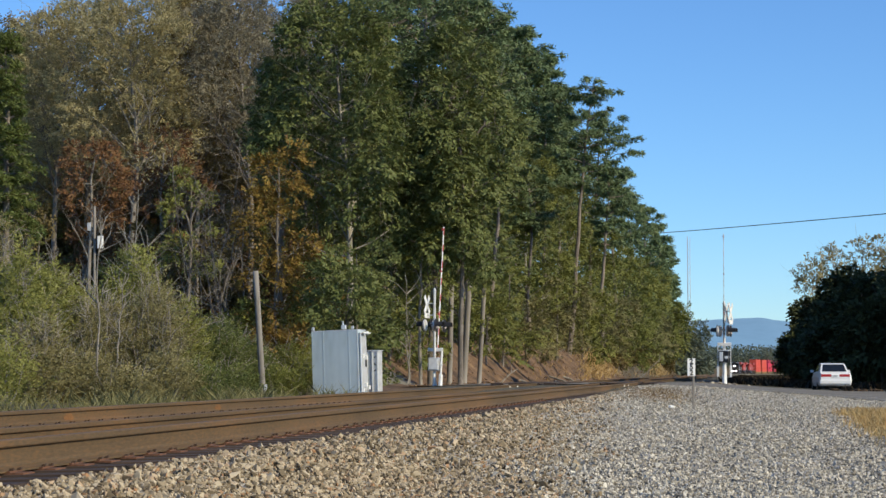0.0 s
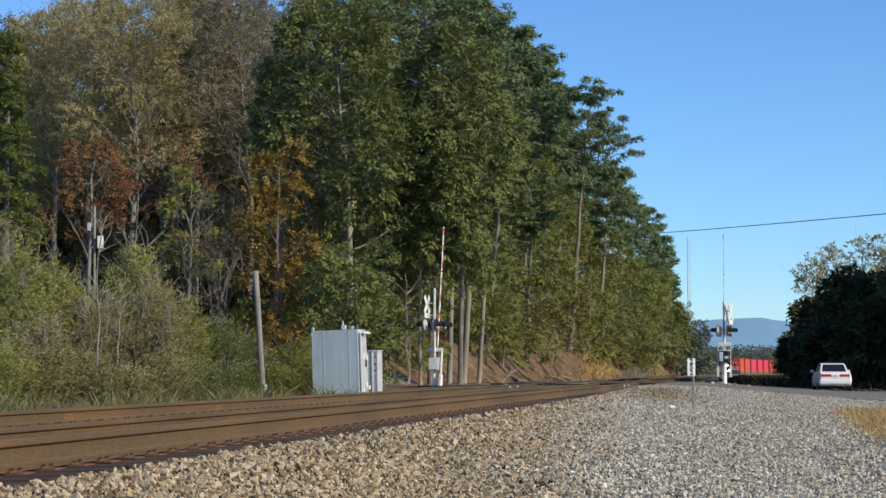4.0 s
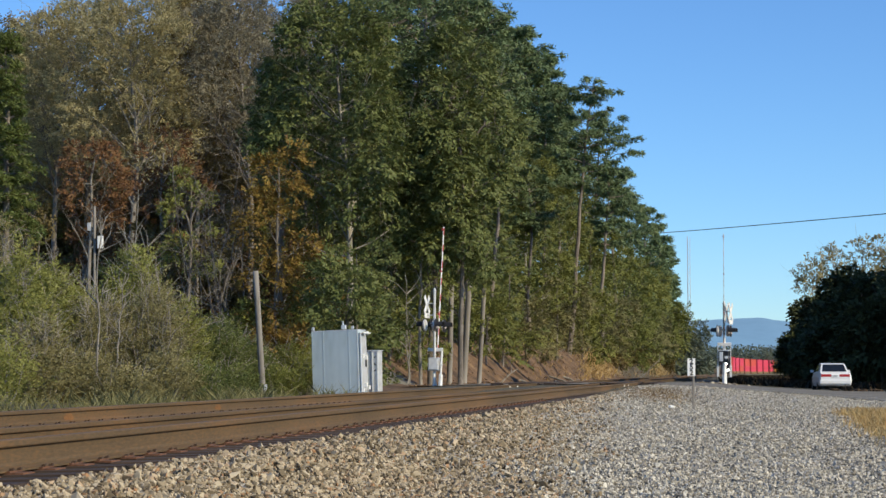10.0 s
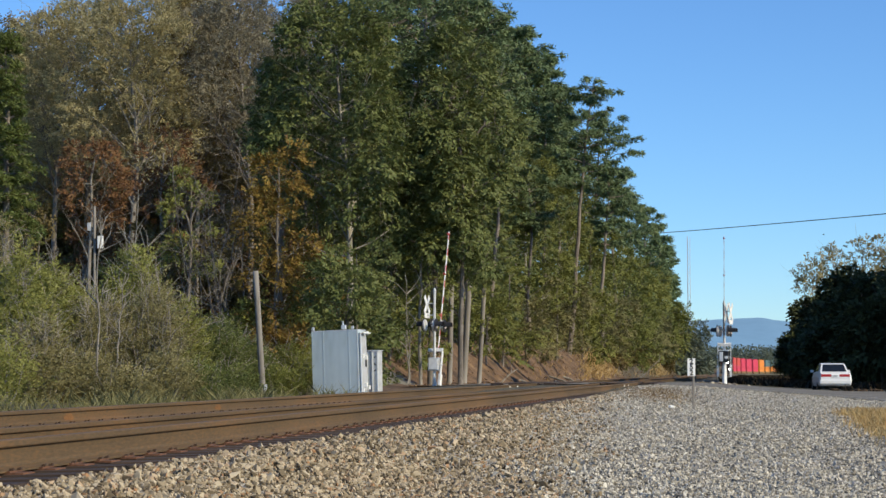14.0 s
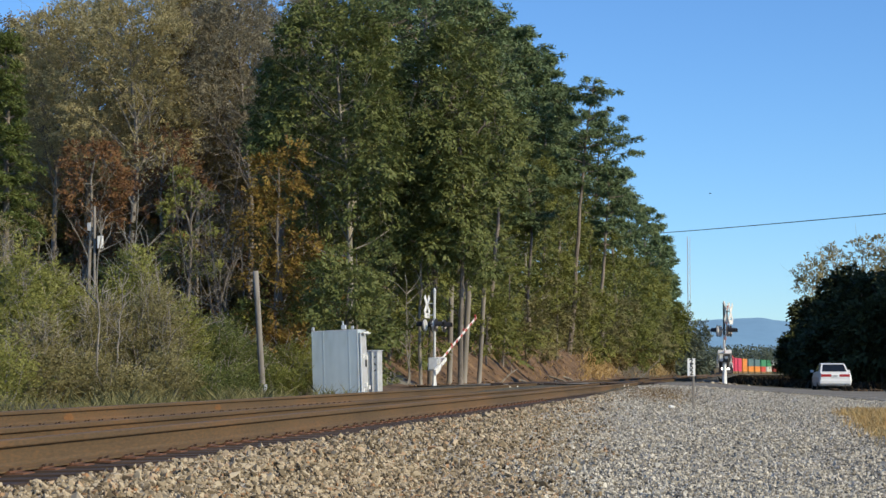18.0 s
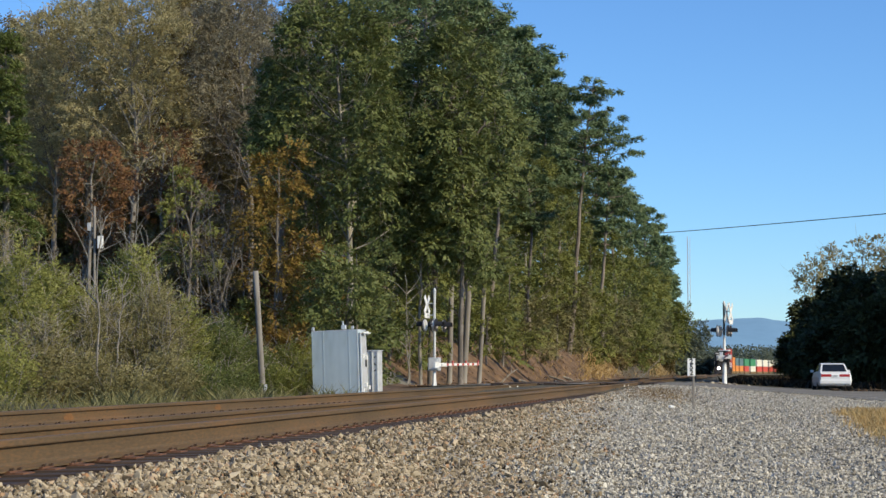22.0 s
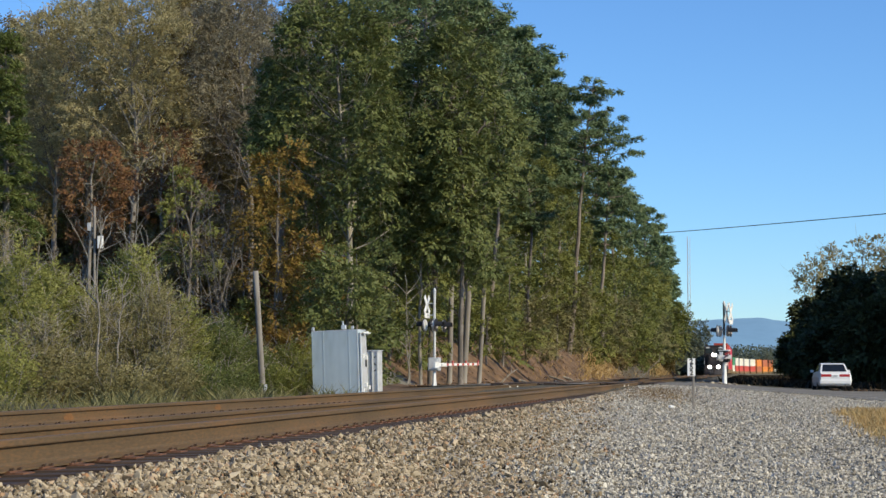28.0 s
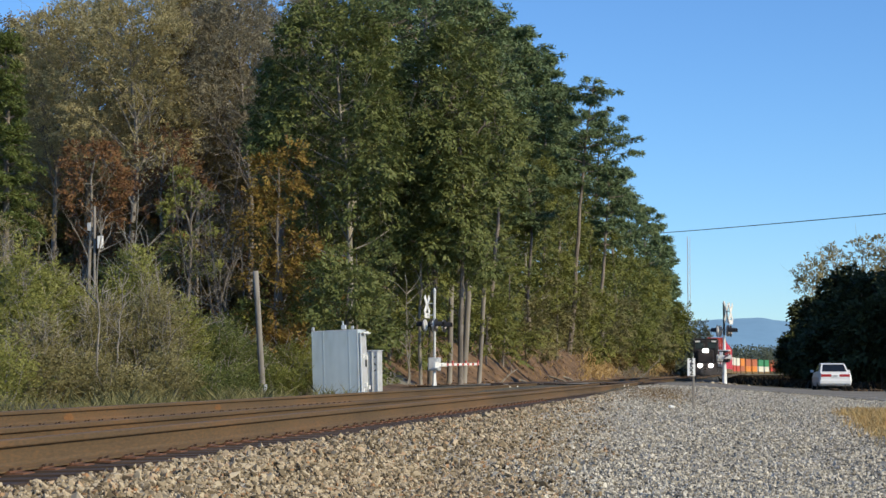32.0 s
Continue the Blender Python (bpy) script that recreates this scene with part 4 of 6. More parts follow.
def deep_wood():
    """The thick of the wood, which closes the view between the trunks."""
    rng = np.random.default_rng(77)
    for kind, leaf, count, lo, hi in (("deep_wood_leaves", L_DRAB, 950, -120, 700), ("deep_wood_greenery", L_GREEN, 800, 480, 880)):
        g = Geo()
        for i in range(count):
            x = rng.uniform(lo, hi)
            d = rng.uniform(128, 157)
            top = np.interp(x, [-120, 40, 560, 900, 1010], [190, 120, 110, 160, 330]) + rng.uniform(0, 60)
            y = 665 - (665 - top) * rng.uniform() ** 1.25
            c = np.array([at_px(x, d), d, (659 - y) * d / FOCAL + CAM_Z])
            q = rng.normal(size=(11, 3))
            g.sprays(c + q * 0.9, q * 0.5 + np.array([0, 0, -0.2]), q * 0.6 + np.array([0.1, -0.3, 0.6]), 1.0, 0.5, 8, rng, 0.8)
        for i in range(count // 2):
            x = rng.uniform(lo - 60, hi)
            d = rng.uniform(160, 185)
            y = 668 - (668 - np.interp(x, [-120, 560, 900, 1010], [230, 230, 230, 380])) * rng.uniform()
            c = np.array([at_px(x, d), d, (659 - y) * d / FOCAL + CAM_Z])
            g.leaves(c + rng.normal(size=(60, 3)) * 1.7, 1.15, rng, 0.8, three=True)
        tagged(g.obj(kind, leaf, None, "thick shaded leaves deep in the wood"), "", "woods", "", "stuff")



def bank_greenery():
    """Saplings and undergrowth that fill the slope below the pines."""
    rng = np.random.default_rng(78)
    for kind, leaf, count in (("slope_undergrowth", L_OLIVE, 330), ("slope_undergrowth", L_GREEN, 330)):
        g = Geo()
        for i in range(count):
            Y = 132 + 330 * rng.uniform() ** 1.5
            u = -rng.uniform(13.5, 24)
            X = float(path_x(Y)) + u
            x = 784 + FOCAL * X / Y
            top = np.interp(x, [850, 960, 1060, 1130, 1185, 1200], [330, 335, 415, 480, 550, 590]) + rng.uniform(0, 50)
            z0 = ground_at(X, Y)
            hi = (659 - top) * Y / FOCAL + CAM_Z
            if hi < z0 + 1:
                continue
            z = z0 + (hi - z0) * rng.uniform() ** 0.9
            q = rng.normal(size=(15, 3))
            g.sprays(np.array([X, Y, z]) + q * 0.85, q * 0.5, q * 0.6 + np.array([0.15, -0.2, 0.6]), 0.3 + 0.003 * Y, 0.10 + 0.0012 * Y, 8, rng, 0.8)
        tagged(g.obj(kind, leaf, None, "olive undergrowth on the slope below the pines"), "", "undergrowth", "", "stuff")


bank_greenery()
deep_wood()


# ---- steel cabinet beside the line ----
def build_cabinet():
    d = 64.0
    cab = thing("signal_cabinet", pose(at_px(600, d), d, 0.12, 0, -2.0, -14), "ribbed galvanised steel railway signal cabinet", "cabinet")
    part("body", block((-0.78, -0.5, 0.05), (0.92, 0.5, 2.28), 0.02), M_GALV, cab)
    part("roof", block((-0.785, -0.505, 2.28), (0.925, 0.505, 2.31), 0.01), M_GALVTRIM, cab)
    for x in (-0.76, -0.36, 0.58, 0.89):
        part("rib", block((x - 0.02, -0.507, 0.05), (x + 0.02, -0.5, 2.28), 0.003), M_GALVTRIM if abs(x) > 0.8 else M_GALV, cab)
    part("plinth", block((-0.76, -0.47, -0.2), (0.9, 0.47, 0.05)), M_GREYBOX, cab)
    for x in (-0.73, 0.72):
        part("roof_lug", block((x - 0.04, -0.5, 2.33), (x + 0.04, -0.4, 2.44), 0.01), M_GALVTRIM, cab)
    part("vent_cap", block((0.3, -0.45, 2.33), (0.46, -0.3, 2.48), 0.02), M_GALVTRIM, cab)
    part("antenna_mount", rod((0.36, -0.38, 2.48), (0.34, -0.38, 2.62), 0.025), M_GALVTRIM, cab)
    door = part("door", block((0.92, -0.42, 0.15), (0.955, 0.42, 2.15), 0.01), M_GREYBOX, cab, "grey side door")
    for z in (0.4, 1.1, 1.8):
        part("hinge", block((0.955, -0.40, z), (0.985, -0.33, z + 0.16), 0.006), M_GREYBOX, door)
    part("handle", block((0.955, 0.2, 1.0), (1.0, 0.26, 1.25), 0.008), M_BLACK, door)
    for y0, z in ((0.0, 0.3), (0.12, 1.25), (-0.1, 2.08), (0.3, 2.12), (-0.3, 1.3), (0.34, 0.2), (-0.38, 0.12)):
        part("cable_clamp", block((0.955, y0, z), (1.05, y0 + 0.12, z + 0.14), 0.01), M_WHITE, cab)
    part("side_shelf", block((0.955, -0.45, 2.16), (1.12, 0.45, 2.2), 0.008), M_WHITE, cab)
    part("conduit", rod((1.0, -0.46, 0.0), (1.0, -0.46, 2.2), 0.03), M_GALVTRIM, cab)
    return cab


build_cabinet()


def build_meter():
    d = 64.6
    ob = thing("meter_cabinet", pose(at_px(665, d), d, 0.12, 0, -1.0, -20), "narrow white electrical meter cabinet", "cabinet")
    part("body", block((-0.24, -0.2, 0.0), (0.2, 0.2, 1.58), 0.02), M_GREYBOX, ob)
    part("cap", block((-0.27, -0.23, 1.58), (0.23, 0.23, 1.62), 0.01), M_GALVTRIM, ob)
    for x in (-0.22, -0.02, 0.18):
        part("edge_strip", block((x - 0.02, -0.222, 0.03), (x + 0.02, -0.2, 1.56), 0.004), M_WHITE, ob)
    for k, z in enumerate((1.28, 1.02, 0.8)):
        bm = block((-0.05, -0.206, -0.016), (0.05, -0.2, 0.016))
        bm.transform(Matrix.Translation((0.08, 0, z + 0.1)) @ Matrix.Rotation(radians(38 if k % 2 else -38), 4, "Y"))
        part("notice_bar", bm, M_BLACK, ob)
    return ob


build_meter()


# ---- crossing signals ----
ARM_L = 6.1


def build_signal(m, face, arm_turn, label, arm_off=0.2, group="crossing signals", lift=0.0, reach=0.62, tall=4.15):
    """face: the side (+1/-1 in x) that its signs show; the arm swings in the plane that arm_turn gives."""
    sig = thing("crossing_signal", m, label, "signal", group)
    part("mast", rod((0, 0, 0), (0, 0, 2.45), 0.06 if face < 0 else 0.12, 0.055, 14), M_ALU if face < 0 else M_WHITE, sig)
    # right signal's upper mast is black: its shaded look put into the colour
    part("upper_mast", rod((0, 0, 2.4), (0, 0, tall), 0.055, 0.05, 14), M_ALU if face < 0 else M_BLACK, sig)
    part("mast_cap", rod((0, 0, tall), (0, 0, tall + 0.13), 0.075, 0.03, 12), M_ALU, sig)
    part("base_collar", rod((0, 0, 0), (0, 0, 0.35), 0.11, 0.075, 14), M_ALU, sig)
    part("foundation", block((-0.3, -0.3, -0.4), (0.3, 0.3, 0.02), 0.02), M_GREYBOX, sig)
    for s0 in (-1, 1):
        part("base_leg", rod((0, s0 * 0.11, 0.04), (0, s0 * 0.06, 0.62), 0.05, 0.05, 10), M_WHITE, sig)
    part("base_foot", block((-0.18, -0.18, 0.02), (0.18, 0.18, 0.06), 0.005), M_ALU, sig)
    for i, off in ((-1, 0.34), (1, 0.34), (-1, 0.13), (1, 0.13))[:4 if face > 0 else 2]:
        half = 0.5 if face < 0 else 0.62
        bm = block((-0.012, -0.11, -half), (0.012, 0.11, half), 0.003)
        bm.transform(Matrix.Translation((face * off, 0, 3.55)) @ Matrix.Rotation(radians(45 * i), 4, "X") @ Matrix.Translation((0.004 * i, 0, 0)))
        part("crossbuck_blade", bm, M_WHITE, sig, "white crossbuck blade")
    part("track_count_sign", block((face * 0.34 - 0.012, -0.34, 2.98), (face * 0.34 + 0.012, 0.34, 3.2), 0.004), M_WHITE, sig)
    for z in (3.09, 3.6):
        part("sign_bracket", block((min(0, face * 0.34), -0.02, z), (max(0, face * 0.34), 0.02, z + 0.04)), M_ALU, sig)
    part("lamp_crossarm", rod((face * 0.02, -reach - 0.12, 2.72), (face * 0.02, reach + 0.12, 2.72), 0.035), M_BLACK, sig)
    for yy in (-reach, reach):
        for fc in (1, -1):
            lamp = part("lamp_background", disc((fc * 0.26, yy, 2.66), (fc, 0, 0), 0.29, 0.02, 24), M_BLACK, sig, "black round lamp background")
            part("lamp_back", disc((fc * 0.255, yy, 2.66), (-fc, 0, 0), 0.25, 0.06, 24), M_ALU, lamp, "bare aluminium lamp back")
            hood = Geo()
            th = np.linspace(-0.1 * math.pi, 1.1 * math.pi, 14)
            vs, fs = [], []
            for k, a in enumerate(th):
                for r, e in ((0.17, 0.0), (0.15, 0.3)):
                    vs.append((fc * (0.28 + e), yy + math.cos(a) * r, 2.66 + math.sin(a) * r))
            for k in range(13):
                fs.append((2 * k, 2 * k + 1, 2 * k + 3, 2 * k + 2))
            hood.add(vs, fs)
            h = hood.obj("hood", M_BLACK, lamp)
            part("lens", disc((fc * 0.28, yy, 2.66), (fc, 0, 0), 0.145, 0.03, 20), M_LENS, lamp, "pale lamp lens")
    mech = part("gate_mechanism", block((-0.24, -0.2, 0.72 + lift), (0.24, 0.2, 1.28 + lift), 0.03), M_GREYBOX if face < 0 else M_BLACK, sig, "grey gate mechanism case" if face < 0 else "black gate mechanism case")
    part("case_door", block((-0.2, -0.225, 0.77 + lift), (0.2 if face < 0 else -0.02, -0.2, 1.23 + lift), 0.01), M_WHITE, mech)
    if face > 0:
        part("case_bracket", block((0.06, -0.24, 0.9 + lift), (0.23, -0.2, 1.02 + lift), 0.01), M_WHITE, mech)
        part("case_lid", block((-0.27, -0.23, 1.28 + lift), (0.27, 0.23, 1.34 + lift), 0.01), M_WHITE, mech)
    arm = new("gate_arm")
    arm.parent = sig
    arm.empty_display_size = 0.2
    turn = Matrix.Rotation(radians(arm_turn), 4, "Z")
    n = 15
    part("arm_beam", block((0.55, arm_off, -0.055), (ARM_L, arm_off + 0.025, 0.055), 0.004), M_WHITE, arm, "white gate arm")
    for k in range(n):
        a, b = 0.55 + (ARM_L - 0.55) * k / n, 0.55 + (ARM_L - 0.55) * (k + 1) / n
        if k % 2 == 0:
            bm = block((a, arm_off - 0.004, -0.05), (a + (b - a) * 0.85, arm_off + 0.029, 0.05), 0.002)
            part("arm_band", bm, M_RED, arm, "red band")
    for yy in (0.29, -0.33)[1 if face < 0 else 0:]:
        part("counterweight_bar", block((-0.75, yy, -0.075), (0.72, yy + 0.04, 0.075), 0.005), M_WHITE, arm)
        part("counterweight", block((-0.95, yy - 0.03, -0.13), (-0.42, yy + 0.07, 0.13), 0.01), M_WHITE, arm, "white-painted counterweight plate")
    part("arm_yoke", block((0.58, -0.33, -0.08), (0.72, 0.32, 0.08), 0.008), M_WHITE, arm)
    part("pivot_shaft", rod((0, -0.36, 0), (0, 0.3, 0), 0.05), M_ALU, arm)
    for xx in (2.2, 4.1, 5.95):
        part("arm_lamp", rod((xx, arm_off + 0.012, 0.055), (xx, arm_off + 0.012, 0.17), 0.045), M_RED, arm)
    return sig, arm, turn


D_L, D_R = 78.0, 89.0
sig_left, arm_left, turn_left = build_signal(pose(at_px(769, D_L), D_L, 0.31, 0, 0, -17), -1, 88.6, "white and silver crossing signal with a striped gate", -0.12)
sig_right, arm_right, turn_right = build_signal(pose(at_px(1281, D_R), D_R, 0.32, 0, 0, -21), 1, -76, "crossing signal with black lamps, upper mast darkened for shade and a striped gate", -0.02, lift=0.4, reach=0.3, tall=4.0)


def marker_post():
    d = 43.0
    x = at_px(1226, d)
    ob = thing("marker_post", pose(x, d, ground_at(x, d) - 0.03, 0, 0, 5), "short steel post with a white marker plate", "sign")
    part("post", block((-0.024, -0.024, 0), (0.024, 0.024, 1.0), 0.003), M_POLE, ob)
    plate = part("plate", block((-0.15, -0.04, 0.84), (0.04, -0.028, 1.26), 0.004), M_WHITE, ob, "white marker plate")
    for text, z in (("2", 1.145), ("5", 1.01), ("2", 0.875)):
        cu = bpy.data.curves.new("figure", "FONT")
        cu.body = text
        cu.size = 0.17
        cu.extrude = 0.003
        cu.offset = 0.006
        cu.align_x = "CENTER"
        cu.materials.append(M_BLACK)
        fig = new("figure", cu)
        fig.parent = plate
        fig.matrix_basis = pose(-0.055, -0.044, z - 0.01, 90, 0, 0)


marker_post()


def wood_pole(x0, x1, ytop, d, r, label, group="", cut=True):
    X = at_px(x0, d)
    z0 = ground_at(X, d) - 0.3
    h = (659 - ytop) * d / FOCAL + CAM_Z - z0
    ob = thing("wooden_pole", pose(X, d, z0), label, "pole", group)
    g = Geo()
    t = np.linspace(0, 1, 6)
    g.tube(np.stack([(at_px(x1, d) - X) * t, t * 0, t * h], axis=1), r * (1 - 0.15 * t), 12)
    g.obj("shaft", M_POLE, ob, "", True)
    return ob, h


pole, ph = wood_pole(468, 452, 480, 61, 0.11, "leaning grey weathered wooden pole stub")
part("ground_wire_guard", block((0.03, -0.14, 0.3), (0.11, -0.08, 0.85), 0.01), M_ALU, pole)
for x0, x1, yt, d, r in ((820, 831, 490, 94, 0.17), (847, 857, 510, 95, 0.13), (795, 799, 505, 93, 0.15)):
    wood_pole(x0, x1, yt, d, r, "cut-off grey wooden pole by the bank", "cut poles")


def box_pole():
    d = 76.0
    ob, h = wood_pole(168, 165, 365, d, 0.06, "slim grey pole with a white box in the brush")
    zz = (659 - 430) * d / FOCAL + CAM_Z - ob.matrix_world.translation.z
    part("white_box", block((0.1, -0.22, zz - 0.25), (0.34, -0.05, zz + 0.28), 0.03), M_WHITE, ob, "small white box on the pole")
    part("bracket", block((-0.35, -0.1, zz + 0.5), (-0.2, -0.05, zz + 0.85), 0.01), M_GREYBOX, ob)


box_pole()

# ---- the white car ----
M_CARPAINT = plain("white_car_paint", (0.78, 0.78, 0.77), 0.28)
M_GLASS = plain("dark_car_glass", (0.012, 0.014, 0.016), 0.08)
M_TYRE = surf("tyre_rubber", (0.01, 0.01, 0.01), (0.02, 0.02, 0.02), (0.04, 0.04, 0.04), 10, 0.9)
M_TAIL = plain("red_tail_lamp", (0.42, 0.02, 0.02), 0.25)
M_RIM = plain("grey_wheel_rim", (0.4, 0.4, 0.41), 0.35, 0.8)


def loft(sections):
    """Skin over cross sections given as (y, [(x, z), ...])."""
    g = Geo()
    k = len(sections[0][1])
    vs = [(x, y, z) for y, sec in sections for x, z in sec]
    fs = [(i * k + j, i * k + (j + 1) % k, (i + 1) * k + (j + 1) % k, (i + 1) * k + j) for i in range(len(sections) - 1) for j in range(k)]
    fs += [tuple(range(k - 1, -1, -1)), tuple(range((len(sections) - 1) * k, len(sections) * k))]
    g.add(vs, fs)
    return g


def build_car():
    d = 96.0
    x = at_px(1469, d)
    car = thing("car", pose(x, d, float(road_z(x - xc(d))) + 0.012, 0, 0, -6.5), "white four-door saloon standing on the lane", "car")

    def ring(w, z0, z1, tuck=0.06):
        return [(-w + tuck, z0), (w - tuck, z0), (w, z0 + 0.14), (w, z0 + (z1 - z0) * 0.62), (w - 0.07, z1), (-w + 0.07, z1), (-w, z0 + (z1 - z0) * 0.62), (-w, z0 + 0.14)]

    body = loft([(-2.28, ring(0.74, 0.34, 0.82)), (-2.2, ring(0.83, 0.26, 0.92)), (-1.6, ring(0.86, 0.22, 0.96)), (0.6, ring(0.87, 0.2, 0.95)), (1.5, ring(0.86, 0.22, 0.88)), (2.1, ring(0.8, 0.26, 0.75)), (2.25, ring(0.7, 0.32, 0.66))])
    b = body.obj("body", M_CARPAINT, car, "white painted body")
    cabin = loft([(-1.7, [(-0.72, 0.94), (0.72, 0.94), (0.72, 0.95), (-0.72, 0.95)]), (-1.1, [(-0.76, 0.94), (0.76, 0.94), (0.6, 1.37), (-0.6, 1.37)]), (-0.2, [(-0.78, 0.94), (0.78, 0.94), (0.6, 1.42), (-0.6, 1.42)]), (0.35, [(-0.78, 0.94), (0.78, 0.94), (0.58, 1.37), (-0.58, 1.37)]), (1.15, [(-0.72, 0.92), (0.72, 0.92), (0.72, 0.93), (-0.72, 0.93)])])
    cabin.obj("greenhouse", M_CARPAINT, car)
    g = Geo()
    g.add([(-0.62, -1.68, 0.985), (0.62, -1.68, 0.985), (0.53, -1.15, 1.345), (-0.53, -1.15, 1.345), (-0.62, -1.62, 0.965), (0.62, -1.62, 0.965), (0.53, -1.09, 1.325), (-0.53, -1.09, 1.325)], [(0, 1, 2, 3), (7, 6, 5, 4), (0, 4, 5, 1), (1, 5, 6, 2), (2, 6, 7, 3), (3, 7, 4, 0)])
    g.obj("rear_window", M_GLASS, car, "dark rear window")
    for s in (-1, 1):
        for y0, y1 in ((-1.0, -0.3), (-0.22, 0.55)):
            g = Geo()
            g.add([(s * 0.775, y0, 0.98), (s * 0.775, y1, 0.98), (s * 0.635, y1 - 0.12, 1.33), (s * 0.635, y0, 1.33), (s * 0.755, y0, 0.98), (s * 0.755, y1, 0.98), (s * 0.615, y1 - 0.12, 1.33), (s * 0.615, y0, 1.33)], [(0, 1, 2, 3), (7, 6, 5, 4), (0, 4, 5, 1), (1, 5, 6, 2), (2, 6, 7, 3), (3, 7, 4, 0)])
            g.obj("side_window", M_GLASS, car)
        part("tail_lamp", block((s * 0.47 - 0.27, -2.285, 0.70), (s * 0.47 + 0.27, -2.2, 0.84), 0.02), M_TAIL, car, "wide red tail lamp")
        part("door_mirror", block((s * 0.95 - 0.09, 0.45, 0.92), (s * 0.95 + 0.09, 0.55, 1.06), 0.03), M_CARPAINT, car)
        for y in (-1.35, 1.35):
            w = part("wheel", disc((s * 0.68, y, 0.3), (s, 0, 0), 0.3, 0.18, 24), M_TYRE, car, "black tyre")
            part("rim", disc((s * 0.845, y, 0.3), (s, 0, 0), 0.19, 0.025, 16), M_RIM, w)
    part("number_plate", block((-0.16, -2.30, 0.68), (0.16, -2.28, 0.82), 0.004), M_WHITE, car, "white plate")
    part("plate_bar", block((-0.11, -2.306, 0.73), (0.11, -2.30, 0.77)), M_BLACK, car)
    part("bumper", block((-0.8, -2.33, 0.34), (0.8, -2.18, 0.55), 0.04), M_CARPAINT, car)
    part("exhaust_pipe", rod((0.5, -2.35, 0.27), (0.5, -2.1, 0.27), 0.03), M_BLACK, car)
    return car


build_car()


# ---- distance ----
# distance haze is put into the ridge's blue and a faint glow of its own
M_RIDGE = surf("ridge_haze_in_colour", (0.06, 0.12, 0.20), (0.075, 0.14, 0.225), (0.09, 0.165, 0.25), 0.01, 1.0, 0, 0, 0.05)
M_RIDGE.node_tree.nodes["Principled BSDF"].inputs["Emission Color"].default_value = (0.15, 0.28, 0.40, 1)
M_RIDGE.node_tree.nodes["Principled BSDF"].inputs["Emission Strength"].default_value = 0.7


def ridge():
    """A long blue mountain on the horizon, haze put into its colour and glow."""
    d0 = 3900.0
    xs = np.arange(-2600, 4200, 16.0)
    px = 784 + FOCAL * xs / d0
    hs = (659 - np.interp(px, [-900, 1150, 1225, 1300, 1345, 1372, 1400, 1480, 3000], [600, 575, 568, 564, 561, 566, 570, 582, 600])) * d0 / FOCAL
    rng = np.random.default_rng(8)
    hs = hs + rng.normal(size=len(xs)) * 0.5
    g = Geo()
    vs, fs = [], []
    for i, (x, h) in enumerate(zip(xs, hs)):
        vs += [(x, d0 - 500, -20), (x, d0 - 230, h * 0.55), (x, d0, h), (x, d0 + 500, -20)]
        if i:
            for k in range(3):
                fs.append((4 * i - 4 + k, 4 * i + k, 4 * i + 1 + k, 4 * i - 3 + k))
    g.add(vs, fs)
    ob = g.obj("mountain_ridge", M_RIDGE, None, "long blue mountain ridge on the horizon, haze put into its colour", True)
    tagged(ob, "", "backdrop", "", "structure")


ridge()


def far_woods():
    rng = np.random.default_rng(61)
    g = Geo()
    for i in range(420):
        d = rng.uniform(790, 960) if i % 2 else rng.uniform(380, 620)
        if i % 2:
            x = rng.uniform(1180, 1410)
            h = rng.uniform(11, 16.5)
        else:
            x = rng.uniform(1190, 1246)
            h = rng.uniform(3, 6.5)
        X = at_px(x, d)
        c = np.array([X, d, -0.3])
        q = np.clip(rng.normal(size=(140, 3)), -2, 1.5) * np.array([2.4 if i % 2 else 1.3, 2.4, 0.22 * h]) + np.array([0, 0, h * 0.5])
        g.leaves(c + q, 0.85, rng, 0.9, three=True)
    ob = g.obj("far_woods", L_FARWOOD, None, "olive woods far beyond the railway, leaves tinted for haze")
    tagged(ob, "", "woods", "", "stuff")


far_woods()
for i, (x, d, yt, r) in enumerate([(1241, 640, 575, 13), (1224, 610, 600, 9)]):
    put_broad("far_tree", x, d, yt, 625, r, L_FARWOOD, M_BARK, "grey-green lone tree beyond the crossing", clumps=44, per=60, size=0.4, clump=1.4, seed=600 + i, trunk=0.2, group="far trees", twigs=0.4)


def radio_mast():
    d = 570.0
    x = at_px(1219, d)
    ob = thing("radio_mast", pose(x, d, -0.6), "tall thin grey lattice radio mast", "mast")
    h = (659 - 410) * d / FOCAL
    M = M_GALVTRIM
    for a in (0, 120, 240):
        cx, cy = 0.55 * math.cos(radians(a)), 0.55 * math.sin(radians(a))
        part("leg", rod((cx, cy, 0), (cx, cy, h), 0.09, 0.07, 6), M, ob)
    g = Geo()
    for k in range(int(h / 1.2)):
        for a in (0, 120, 240):
            p = (0.55 * math.cos(radians(a)), 0.55 * math.sin(radians(a)), k * 1.2)
            q = (0.55 * math.cos(radians(a + 120)), 0.55 * math.sin(radians(a + 120)), k * 1.2 + 1.2)
            g.tube([p, q], 0.035, 4)
    g.obj("lattice", M, ob)


radio_mast()


